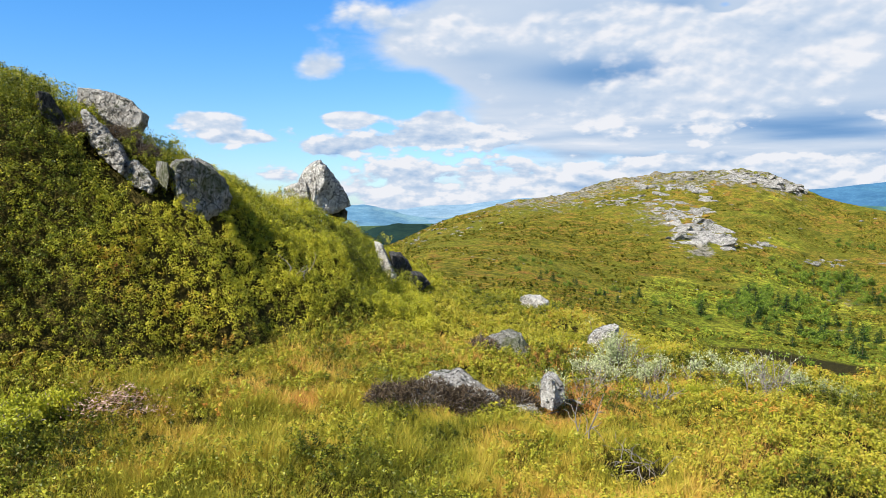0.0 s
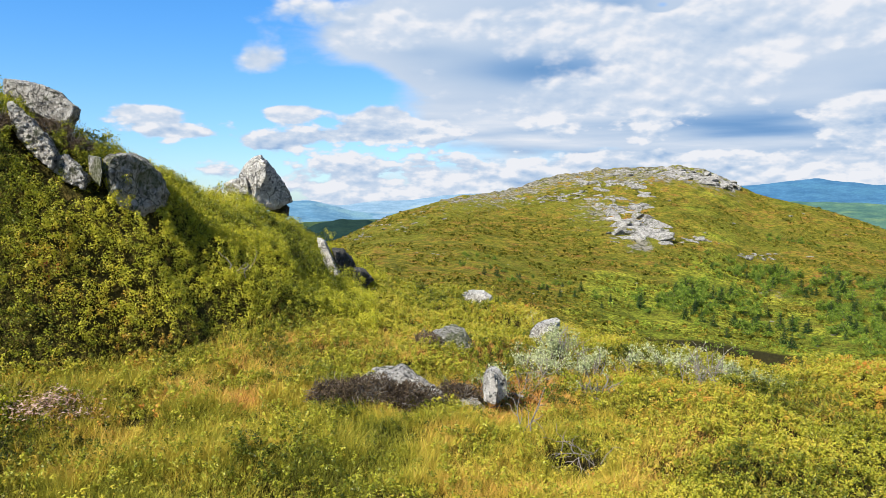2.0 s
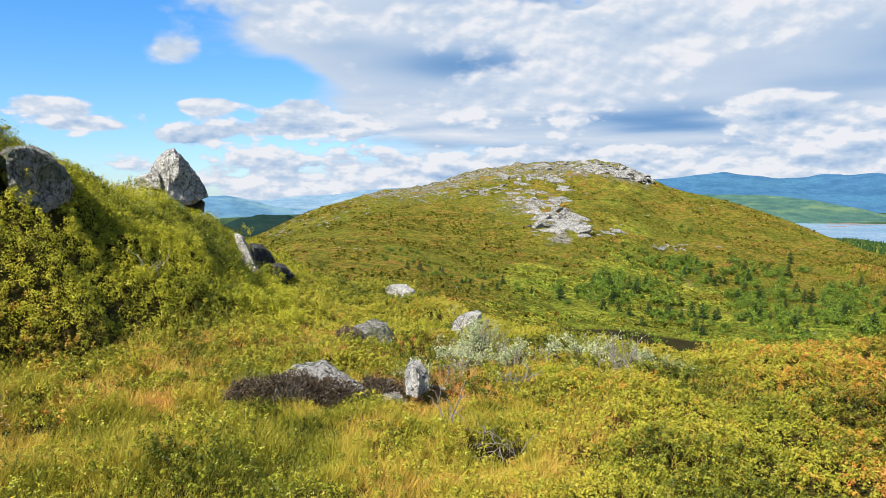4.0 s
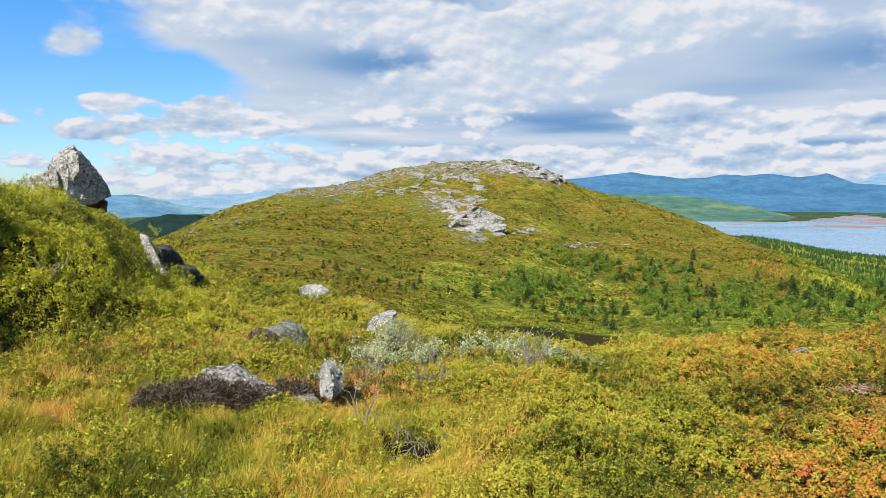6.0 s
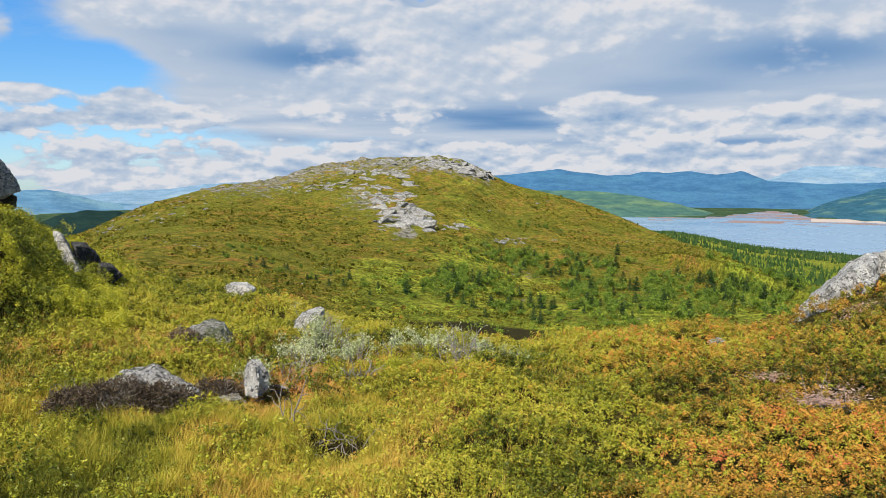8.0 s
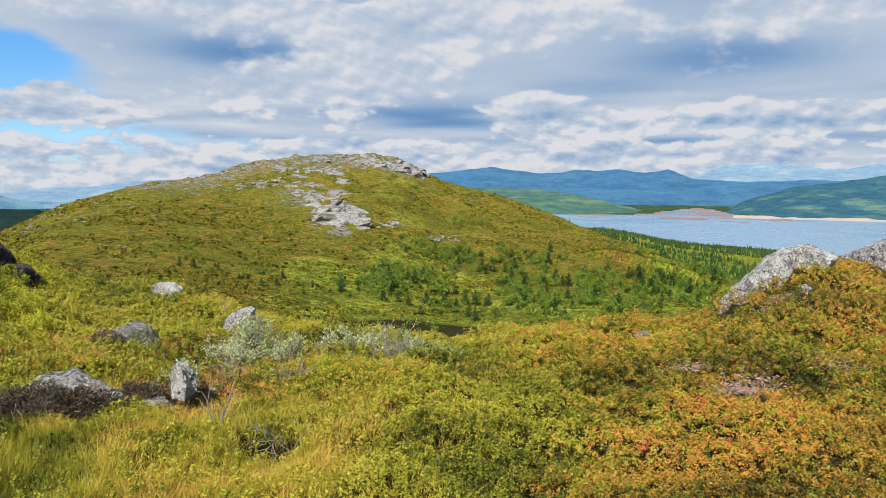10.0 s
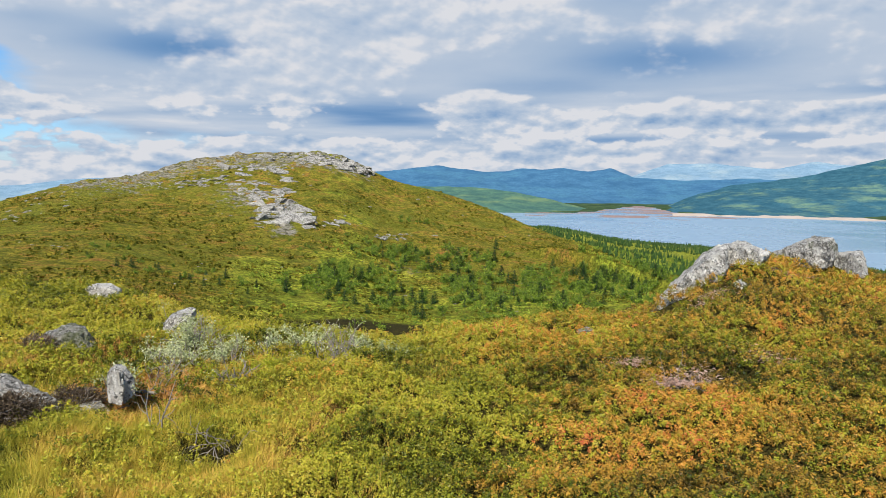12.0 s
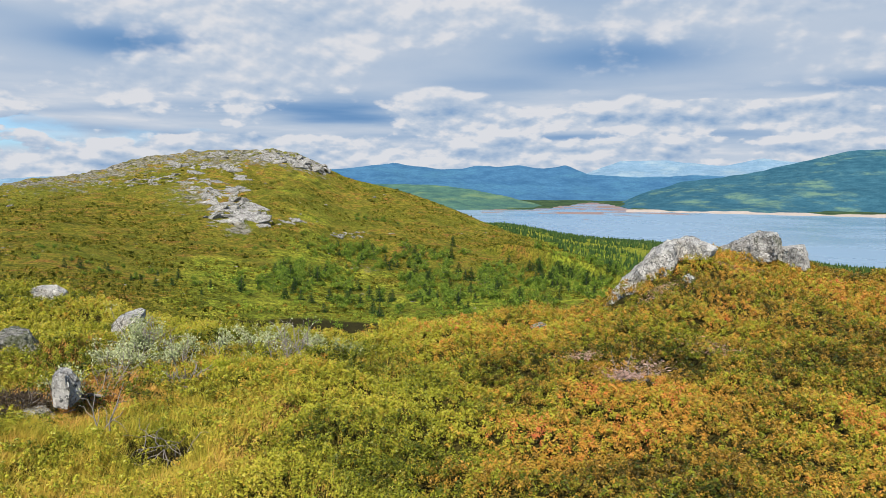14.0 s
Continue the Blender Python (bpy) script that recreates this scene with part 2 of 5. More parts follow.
def rock_material(name, pale=1.0, lichen=0.35, dark=0.3, scale=1.0):
    """Weathered granite: mottled grey, black and white lichen blotches, some yellow-green lichen, cracks in relief."""
    m, n, b = material(name, 0.92)
    p = n.node("ShaderNodeTexCoord").outputs["Object"]
    col = n.ramp(n.noise(p, 4.0 * scale, 9, 0.70), [(0.36, (0.15 * pale, 0.14 * pale, 0.12 * pale)), (0.5, (0.34 * pale, 0.315 * pale, 0.275 * pale)), (0.62, (0.50 * pale, 0.475 * pale, 0.425 * pale))])
    col = n.mix(n.span(n.noise(p, 26.0 * scale, 6, 0.7), 0.51, 0.57, 0.0, 0.7), col, (0.56 * pale, 0.54 * pale, 0.49 * pale, 1))
    spots = n.math("ADD", n.noise(p, 19.0 * scale, 9, 0.72), n.math("MULTIPLY", n.math("SUBTRACT", n.noise(p, 2.6 * scale, 3, 0.5), 0.5), 0.35))
    col = n.mix(n.span(spots, 0.565 - 0.10 * dark, 0.615 - 0.10 * dark, 0.0, 0.85), col, (0.035, 0.034, 0.030, 1))
    crack = n.node("ShaderNodeTexNoise")
    n.put(crack.inputs["Vector"], p)
    crack.inputs["Scale"].default_value = 3.0 * scale
    bent = n.mix(0.25, p, crack.outputs["Color"])
    col = n.mix(n.span(n.cells(bent, 3.2 * scale, "DISTANCE_TO_EDGE"), 0.0, 0.03, 0.75, 0.0), col, (0.03, 0.028, 0.022, 1))
    green = n.math("MULTIPLY", n.span(n.noise(p, 2.4 * scale, 7, 0.65), 0.62 - 0.22 * lichen, 0.68 - 0.15 * lichen), 0.6 * lichen + 0.2)
    col = n.mix(green, col, (0.12, 0.135, 0.045, 1))
    n.put(b.inputs["Base Color"], col)
    h = n.math("ADD", n.math("MULTIPLY", n.noise(p, 6.0 * scale, 10, 0.75), 0.9), n.math("MULTIPLY", n.span(n.cells(p, 2.2 * scale, "DISTANCE_TO_EDGE"), 0.0, 0.03), 0.06))
    bump(n, b, h, 1.0, 0.3 / scale)
    return m


def leaf_material(name, stops, rough=0.55, through_light=0.35, patch=None, tinted=False, gloss=0.25):
    """Small leaves that let some light through, each in its own tint of the ramp; patch: a second ramp for leaves that have turned."""
    m, n, b = material(name, rough)
    b.inputs["Specular IOR Level"].default_value = gloss
    own = n.node("ShaderNodeNewGeometry").outputs["Random Per Island"]
    if tinted:
        fac = n.math("ADD", n.math("MULTIPLY", n.attr("tint"), 0.80), n.math("MULTIPLY", own, 0.20))
    else:
        drift = n.noise(place(n), 0.9, 5, 0.6)
        fac = n.math("ADD", n.math("MULTIPLY", own, 0.55), n.math("MULTIPLY", n.span(drift, 0.3, 0.7), 0.45))
    col = n.ramp(fac, stops)
    if patch:
        col = n.mix(n.attr("rust"), col, n.ramp(fac, patch))
    n.put(b.inputs["Base Color"], col)
    leafy = n.node("ShaderNodeBsdfTranslucent")
    n.put(leafy.inputs[0], col)
    both = n.node("ShaderNodeMixShader")
    both.inputs[0].default_value = through_light
    n.put(both.inputs[1], b.outputs[0])
    n.put(both.inputs[2], leafy.outputs[0])
    n.put(m.node_tree.nodes["Material Output"].inputs[0], both.outputs[0])
    return m


def bark_material(name, col):
    m, n, b = material(name, 0.9)
    p = n.node("ShaderNodeTexCoord").outputs["Object"]
    n.put(b.inputs["Base Color"], n.mix(n.noise(p, 30.0, 5, 0.7), (*[c * 0.5 for c in col], 1), (*[c * 1.4 for c in col], 1)))
    return m


def water_material():
    m, n, b = material("lake_water", 0.12)
    p = place(n)
    b.inputs["Base Color"].default_value = (0.17, 0.26, 0.34, 1)
    b.inputs["Specular IOR Level"].default_value = 0.5
    b.inputs["IOR"].default_value = 1.33
    n.put(b.inputs["Roughness"], n.span(n.noise(p, 0.004, 4, 0.6), 0.35, 0.65, 0.16, 0.32))
    bump(n, b, n.noise(p, 0.08, 4, 0.6), 0.005, 1.0)
    return m


def haze_material(name, low, high, patch, glow=0.0, scale=0.004):
    """Far slopes seen through kilometres of air: haze painted into two tones, painted sunlit patches, and a glow."""
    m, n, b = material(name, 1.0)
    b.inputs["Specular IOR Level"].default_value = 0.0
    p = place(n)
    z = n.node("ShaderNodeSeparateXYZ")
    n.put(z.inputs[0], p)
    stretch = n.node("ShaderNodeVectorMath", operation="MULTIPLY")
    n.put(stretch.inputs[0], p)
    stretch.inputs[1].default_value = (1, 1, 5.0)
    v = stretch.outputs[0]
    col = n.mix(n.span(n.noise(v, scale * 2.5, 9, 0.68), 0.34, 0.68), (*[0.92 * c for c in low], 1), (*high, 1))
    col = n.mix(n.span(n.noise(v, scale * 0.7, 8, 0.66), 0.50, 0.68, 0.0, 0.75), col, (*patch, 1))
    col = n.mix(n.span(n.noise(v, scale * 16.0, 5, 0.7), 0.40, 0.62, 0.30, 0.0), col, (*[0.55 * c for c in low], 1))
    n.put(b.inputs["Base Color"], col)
    # the slopes glow faintly, standing in for the bright air before them
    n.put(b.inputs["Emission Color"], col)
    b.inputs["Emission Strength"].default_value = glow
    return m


def bare_material(name, low, high):
    m, n, b = material(name, 0.95)
    n.put(b.inputs["Base Color"], n.mix(n.noise(place(n), 0.03, 6, 0.65), (*low, 1), (*high, 1)))
    return m


GROUND = ground_material()
ROCK = rock_material("granite", 1.3, 0.3, 0.35, 1.4)
ROCK_PALE = rock_material("pale_granite", 1.6, 0.05, 0.05, 1.4)
ROCK_MOSSY = rock_material("mossy_granite", 1.1, 0.75, 0.4, 1.4)
ROCK_HILL = rock_material("hill_granite", 0.80, 0.25, 0.7, 1.5)
HILL_RUBBLE = rock_material("hill_rubble", 0.80, 0.25, 0.7, 0.5)
# granite again, with the shade of overhangs and gaps put into its colour
ROCK_DARK = rock_material("dark_shade_rock", 0.35, 0.2, 0.8)
WATER = water_material()
BARK = bark_material("bark", (0.10, 0.085, 0.07))
TWIG = bark_material("dead_twig", (0.22, 0.19, 0.16))

# ---- the lie of the land ----
def lattice(ix, iy, seed):
    h = (ix.astype(np.int64) * 374761393 + iy.astype(np.int64) * 668265263 + seed * 1442695041) & 0xFFFFFFFF
    h = ((h ^ (h >> 13)) * 1274126177) & 0xFFFFFFFF
    return ((h ^ (h >> 16)) & 0xFFFF) / 32767.5 - 1.0


def soft_noise(x, y, seed=0):
    """Smooth value noise from -1 to 1, for arrays."""
    ix, iy = np.floor(x), np.floor(y)
    fx, fy = x - ix, y - iy
    fx, fy = fx * fx * fx * (fx * (6 * fx - 15) + 10), fy * fy * fy * (fy * (6 * fy - 15) + 10)
    a, b = lattice(ix, iy, seed), lattice(ix + 1, iy, seed)
    c, d = lattice(ix, iy + 1, seed), lattice(ix + 1, iy + 1, seed)
    return (a + (b - a) * fx) * (1 - fy) + (c + (d - c) * fx) * fy


def fractal(x, y, octaves=4, seed=0, gain=0.5):
    total, size, norm = 0, 1.0, 0
    for k in range(octaves):
        total, norm = total + size * soft_noise(x * 2**k + 17.3 * k, y * 2**k - 9.1 * k, seed + k), norm + size
        size *= gain
    return total / norm


def ease(v, lo, hi):
    t = np.clip((v - lo) / (hi - lo), 0, 1)
    return t * t * (3 - 2 * t)


EYE = 1.6
# The knoll on which the viewer stands: bearing, foot of the bank (distance, height), its rim (distance, height).
KNOLL = np.array([
    (-125, 6.6, -0.1, 13.0, 0.1), (-95, 6.0, 0.1, 12.0, 0.5), (-70, 5.4, 0.25, 10.0, 2.2), (-50, 5.3, 0.3, 9.2, 3.3), (-31, 5.9, 0.35, 9.0, 2.78), (-25, 5.9, 0.3, 8.7, 2.36), (-21.6, 6.0, 0.3, 8.7, 2.08), (-18.4, 6.2, 0.3, 8.9, 1.87),
    (-14.4, 6.4, 0.28, 9.8, 1.58), (-12.3, 6.7, 0.28, 10.5, 1.45), (-8, 7.3, 0.25, 11.0, 1.16), (-4.6, 7.5, 0.25, 11.0, 0.60), (-2.8, 7.6, 0.2, 11.0, 0.33),
    (2, 7.0, 0.15, 12.0, -0.06), (7, 6.5, 0.05, 13.0, -0.25), (12.2, 5.5, 0.0, 9.0, -0.05), (20, 5.0, 0.0, 7.5, -0.07), (30, 5.0, 0.0, 7.3, -0.15),
    (40, 5.5, -0.05, 8.2, -0.08), (48, 6.0, -0.1, 9.6, -0.1), (51, 6.4, -0.1, 10.2, 0.06), (53.3, 6.5, -0.1, 11.2, 0.44), (56, 6.6, -0.1, 12.2, 0.40), (60, 6.6, -0.1, 12.8, 0.27), (64, 6.6, -0.1, 13.0, 0.05), (80, 6.6, -0.1, 13.0, 0.0)])
# The hill across the valley: bearing, distance and angle of its crest.
HILL = np.array([
    (-125, 170, -8.5), (-60, 200, -7.0), (-4.1, 240, -3.8), (-1.5, 250, -2.5), (0.7, 255, -1.65), (5.1, 270, -0.4), (9.4, 285, 0.1), (12.8, 295, 1.15), (16.5, 300, 1.85), (22, 300, 2.0),
    (24.6, 300, 1.5), (27, 300, 0.1), (31.2, 290, -0.98), (35.7, 280, -2.4), (38.8, 260, -3.7), (42.3, 240, -4.85), (44.5, 225, -5.5), (48, 200, -6.6), (52, 175, -7.7), (70, 170, -8.5)])
# The lowland beyond: bearing, height at 300 m, fall per metre.
LOWLAND = np.array([(-125, -40, 0.1), (-60, -45, 0.065), (10, -45, 0.065), (30, -32, 0.06), (40, -22, 0.058), (45, -27, 0.074), (52, -33, 0.076), (64, -40, 0.093), (80, -40, 0.1)])
LAKE = -120.0


def column(table, az, k):
    """A column of one of these tables at the bearings az, rounded between its rows."""
    x = table[:, 0]
    s = [np.interp(az + d, x, table[:, k]) for d in (-1.2, -0.6, 0.0, 0.6, 1.2)]
    return (s[0] + 2 * s[1] + 2 * s[2] + 2 * s[3] + s[4]) / 8


def land(x, y):
    """The height of the ground, without its plants."""
    x, y = np.asarray(x, float), np.asarray(y, float)
    r, az = np.maximum(np.hypot(x, y), 1e-3), np.degrees(np.arctan2(x, y))
    az = np.where(az < -125, az + 360, az)
    a = np.clip(az, -125, 80)
    fr, fz, rr, rz = (column(KNOLL, a, k) for k in (1, 2, 3, 4))
    s = np.clip((r - fr) / (rr - fr), 0, 1)
    lift = ease(rz, 0.3, 1.2)
    bank = fz + (rz - fz) * (lift * (1 - (1 - s) ** 2.3) + (1 - lift) * s)
    inner = fz * ease(r, 0.5, 1.0) * np.clip(r / fr, 0, 1) ** 1.5
    past = np.maximum(r - rr, 0)
    knoll = np.where(r < fr, inner, bank) - (0.34 + 0.3 * lift) * past * past / (past + 1.2)
    knoll = knoll + 0.07 * fractal(x * 0.9, y * 0.9, 3, 5) * ease(r, 1.5, 3.0) + lift * ease(s, 0.05, 0.3) * (0.15 * fractal(x * 1.7, y * 1.7, 3, 8) + 0.13 * fractal(a / 13, s * 4.5 - a / 22, 2, 14) * (1 - ease(s, 0.75, 1.0)))
    px, py = polar(14.9, 4.45)
    knoll = knoll - 0.15 * np.exp(-(((x - px) / 0.17) ** 2) - ((y - py) / 0.14) ** 2)
    # valley and hill
    rc, ec = column(HILL, a, 1), column(HILL, a, 2)
    ev = np.minimum(np.degrees(np.arctan2(rz - EYE, rr)), -7.0) - 1.6
    rv = 85.0
    u = np.clip((r - rv) / (rc - rv), 0, 1)
    angle = ev + (ec - ev) * u**0.72
    valley = EYE + np.minimum(r, rc) * np.tan(np.radians(angle)) - 0.22 * np.maximum(r - rc, 0)
    valley = np.where(r < rv, EYE + rv * np.tan(np.radians(ev)) - 0.04 * (rv - r), valley)
    rough = ease(r, 70, 110)
    valley = valley + rough * (1.1 * fractal(x / 22, y / 22, 3, 21) + 0.35 * fractal(x / 5, y / 5, 3, 33)) * (0.35 + 0.65 * ease(r, 110, 220)) * (1 - 0.6 * ease(u, 0.8, 1.0))
    low = np.maximum(column(LOWLAND, a, 1) - column(LOWLAND, a, 2) * (r - 300) + 2.0 * fractal(x / 90, y / 90, 3, 41), -135)
    shore = 2750 + 800 * np.exp(-(((a - 46.5) / 2.4) ** 2)) + 120 * fractal(x / 400, y / 400, 4, 55)
    far = np.where((r > shore) & (a > 24), LAKE + np.minimum((r - shore) * 0.02, 6.0), -200)
    plain = -30 - 0.05 * r + 8 * fractal(x / 300, y / 300, 3, 61)
    dry = 1 - ease(a, 22, 36)
    low = np.maximum(low, far)
    low = np.where(r > 400, low * (1 - dry) + np.maximum(plain, low) * dry, low)
    beyond = np.maximum(valley, np.where(r > rc * 0.8, low, -500))
    k = np.clip(0.5 + 0.5 * (knoll - beyond) / 1.0, 0, 1)
    return beyond * (1 - k) + knoll * k + k * (1 - k) * 0.5


def lump_height(x, y):
    """How far the mat of low shrubs stands above the soil."""
    return 0.10 + 0.07 * fractal(x * 2.3, y * 2.3, 2, 71) + 0.04 * fractal(x * 7, y * 7, 2, 73)


def polar(az, r):
    return r * np.sin(np.radians(az)), r * np.cos(np.radians(az))


def spot(az, r, up=0.0):
    x, y = polar(az, r)
    return Vector((float(x), float(y), float(land(x, y)) + up))


def mesh_of(name, verts, faces, mat, smooth=True):
    """A mesh from arrays of places and of corners (all faces with as many corners)."""
    me = bpy.data.meshes.new(name)
    verts, faces = np.asarray(verts, np.float32), np.asarray(faces, np.int32)
    n = faces.shape[1]
    me.vertices.add(len(verts)), me.loops.add(faces.size), me.polygons.add(len(faces))
    me.vertices.foreach_set("co", verts.ravel())
    me.loops.foreach_set("vertex_index", faces.ravel())
    me.polygons.foreach_set("loop_start", np.arange(0, faces.size, n, dtype=np.int32))
    me.polygons.foreach_set("loop_total", np.full(len(faces), n, np.int32))
    me.polygons.foreach_set("use_smooth", np.full(len(faces), smooth))
    me.materials.append(mat)
    me.update(calc_edges=True)
    return me


def weight(me, name, values):
    me.attributes.new(name, "FLOAT", "POINT").data.foreach_set("value", np.asarray(values, np.float32).ravel())


def sheet_faces(rows, cols, closed=False):
    i, j = np.meshgrid(np.arange(rows - 1), np.arange(cols if closed else cols - 1), indexing="ij")
    k = (j + 1) % cols
    return np.stack([i * cols + j, i * cols + k, (i + 1) * cols + k, (i + 1) * cols + j], -1).reshape(-1, 4)


def hill_rock(x, y):
    """Where bare rock shows on the hill: along its crest and in ledges below."""
    r, az = np.hypot(x, y), np.degrees(np.arctan2(x, y))
    u = (r - 85) / (np.interp(az, HILL[:, 0], HILL[:, 1]) - 85)
    crest = ease(u, 0.80, 0.95) * ease(az, 1, 6) * (1 - ease(az, 25.5, 27.5)) * 0.80
    ledge = np.exp(-(((az - 16.6) / 3.2) ** 2) - ((u - 0.71) / 0.13) ** 2) * 0.78
    ledge = np.maximum(ledge, np.exp(-(((az - 19.3) / 1.5) ** 2) - ((u - 0.52) / 0.05) ** 2))
    low = np.exp(-(((az - 29) / 3.5) ** 2) - ((u - 0.42) / 0.03) ** 2) * 0.55
    left = np.exp(-(((az - 8.5) / 5) ** 2) - ((u - 0.86) / 0.09) ** 2) * 0.6
    return np.clip(np.maximum.reduce([crest, ledge, low, left]), 0, 1)


def ground():
    rings = np.concatenate([np.geomspace(0.02, 14, 150, endpoint=False), np.geomspace(14, 85, 40, endpoint=False), np.linspace(85, 310, 230, endpoint=False), np.geomspace(310, 4900, 60)])
    bearings = np.concatenate([np.arange(-45, 76, 0.2), np.arange(76, 315, 4.0)])
    A, R = np.meshgrid(bearings, rings)
    X, Y = polar(A, R)
    Z = land(X, Y)
    near = 1 - ease(R, 13, 20)
    Z = Z + near * (lump_height(X, Y) - 0.10) * ease(R, 2, 3)
    u = (R - 85) / (column(HILL, np.clip(np.where(A > 235, A - 360, A), -125, 80), 1) - 85)
    rock = hill_rock(X, Y) * ((R > 85) & (R < 312))
    Z = Z + rock * 2.2 * np.abs(fractal(X / 7, Y / 7, 4, 91, 0.65))
    me = mesh_of("ground", np.stack([X, Y, Z], -1).reshape(-1, 3), sheet_faces(len(rings), len(bearings), True), GROUND)
    lush = np.exp(-((u - 0.22) / 0.2) ** 2) * ease(A, 10, 20) * 0.9 + 0.42 * np.exp(-(((A - 25) / 3) ** 2)) * ease(u, 0.3, 0.5) + 0.9 * ease(A, 40, 46) + 0.9 * ease(A, 35, 40) * (u > 1.0)
    weight(me, "lush", np.where(R > 60, lush, 0.3))
    weight(me, "rock", rock)
    # dark band at the hill's foot: peat bank with cloud shadow painted in
    edge = np.interp(A, (14, 16, 22, 28.5, 32), (0.065, 0.085, 0.12, 0.145, 0.15)) + 0.012 * fractal(X / 12, Y / 12, 3, 95)
    peat = 0.95 * (1 - ease(u, edge - 0.012, edge)) * ease(u, edge - np.interp(A, (14, 20, 23), (0.02, 0.06, 0.3)), edge - 0.012) * ease(A, 14, 17) * (1 - ease(A, 29, 33)) * (R > 40)
    px, py = polar(14.9, 4.45)
    weight(me, "peat", np.maximum(peat, np.exp(-(np.hypot(X - px, Y - py) / 0.26) ** 4)))
    weight(me, "near", near)
    weight(me, "wood", ease(R, 330, 420) * (1 - ease(A, 30, 38)) + ease(R, 600, 1300) * ease(A, 30, 38))
    return tagged(new("ground", me), "heath-covered hillside of moss, dwarf shrubs and grass", "ground", kind="structure")


ground()


def ring_water():
    A, R = np.meshgrid(np.arange(20, 110, 1.0), np.geomspace(600, 3900, 34))
    X, Y = polar(A, R)
    me = mesh_of("water", np.stack([X, Y, np.full_like(X, LAKE)], -1).reshape(-1, 3), sheet_faces(*X.shape), WATER)
    return tagged(new("water", me), "calm blue-grey mountain lake far below", "lake", kind="structure")


ring_water()


def ridge(name, label, rows, crest_r, base_r, base_el, mat, seed, jag=0.06):
    """A far range: its skyline by bearing and angle, falling towards the viewer."""
    rows = np.array(rows, float)
    az = np.arange(rows[0, 0], rows[-1, 0], 0.12)
    top = np.interp(az, rows[:, 0], rows[:, 1])
    k = np.array([1, 2, 3, 2, 1]) / 9
    top = np.convolve(np.pad(top, 2, "edge"), k, "valid") + jag * fractal(az * 1.1, az * 0 + seed, 4, seed)
    v = np.linspace(0, 1, 28)[:, None]
    r = crest_r + (base_r - crest_r) * v
    X, Y = polar(az[None], r + 0 * az[None])
    fold = 1 + 0.5 * fractal(X / 260, Y / 420, 4, seed + 3) * np.sin(np.pi * v)
    angle = top[None] + (base_el - top[None]) * (v**0.9) * fold
    Z = EYE + r * np.tan(np.radians(angle))
    me = mesh_of(name, np.stack([X, Y, Z], -1).reshape(-1, 3), sheet_faces(*X.shape), mat)
    return tagged(new(name, me), label, "mountains", kind="structure")


# air haze and sunlit patches are put into the colours of these ranges
BLUE = haze_material("hazed_blue_range", (0.030, 0.085, 0.155), (0.045, 0.115, 0.19), (0.05, 0.13, 0.19), 0.24)
PALE = haze_material("hazed_pale_range", (0.105, 0.175, 0.235), (0.14, 0.21, 0.27), (0.20, 0.25, 0.265), 0.40, 0.006)
GREENBLUE = haze_material("hazed_wooded_slope", (0.020, 0.066, 0.095), (0.036, 0.098, 0.125), (0.13, 0.20, 0.12), 0.25, 0.008)
WOODED = haze_material("dark_woods", (0.010, 0.024, 0.022), (0.016, 0.034, 0.026), (0.022, 0.042, 0.026), 0.05, 0.012)
HAZE = haze_material("hazy_hills", (0.055, 0.125, 0.195), (0.085, 0.165, 0.225), (0.13, 0.215, 0.235), 0.40, 0.005)
MEADOW = haze_material("hazed_sunlit_woods", (0.038, 0.088, 0.078), (0.065, 0.125, 0.085), (0.13, 0.185, 0.085), 0.25, 0.008)
SHORE = bare_material("bleached_shore", (0.30, 0.24, 0.19), (0.46, 0.38, 0.31))
MUD = bare_material("drained_mud", (0.13, 0.09, 0.085), (0.30, 0.20, 0.16))


def shoreline():
    """The drawn-down lake's bleached rim along the far shore."""
    A, V = np.meshgrid(np.arange(49, 110, 0.15), np.linspace(0, 1, 4))
    X, Y = polar(A, 2690 + 110 * V + 50 * fractal(A / 3, A * 0, 3, 71))
    Z = LAKE - 1 + 9.5 * V * (0.6 + 0.5 * fractal(A / 1.5, A * 0, 3, 72))
    return tagged(new("shore", mesh_of("shore", np.stack([X, Y, Z], -1).reshape(-1, 3), sheet_faces(*X.shape), SHORE)), "pale bare rim of the drawn-down lake", "shore", kind="structure")


def mudflat():
    """Low islands and spits of mud at the lake's head."""
    A, R = np.meshgrid(np.arange(38, 56, 0.1), np.linspace(2150, 3700, 120))
    X, Y = polar(A, R)
    bias = 0.55 * ease(R, 2330, 3100) - 0.44 - 0.5 * ease(A, 52, 56) + 0.25 * np.exp(-((R - 2600) / 90) ** 2)
    Z = LAKE + 0.7 * (bias + 0.9 * fractal(A / 3.5, R / 48, 4, 81))
    return tagged(new("mudflat", mesh_of("mudflat", np.stack([X, Y, Z], -1).reshape(-1, 3), sheet_faces(*X.shape), MUD)), "reddish mudflats and spits at the head of the lake", "shore", kind="structure")


shoreline(), mudflat()
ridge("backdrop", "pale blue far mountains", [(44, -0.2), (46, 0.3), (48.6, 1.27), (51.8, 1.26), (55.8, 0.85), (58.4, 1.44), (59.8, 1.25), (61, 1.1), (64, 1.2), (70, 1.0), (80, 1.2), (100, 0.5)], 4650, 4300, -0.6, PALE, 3)
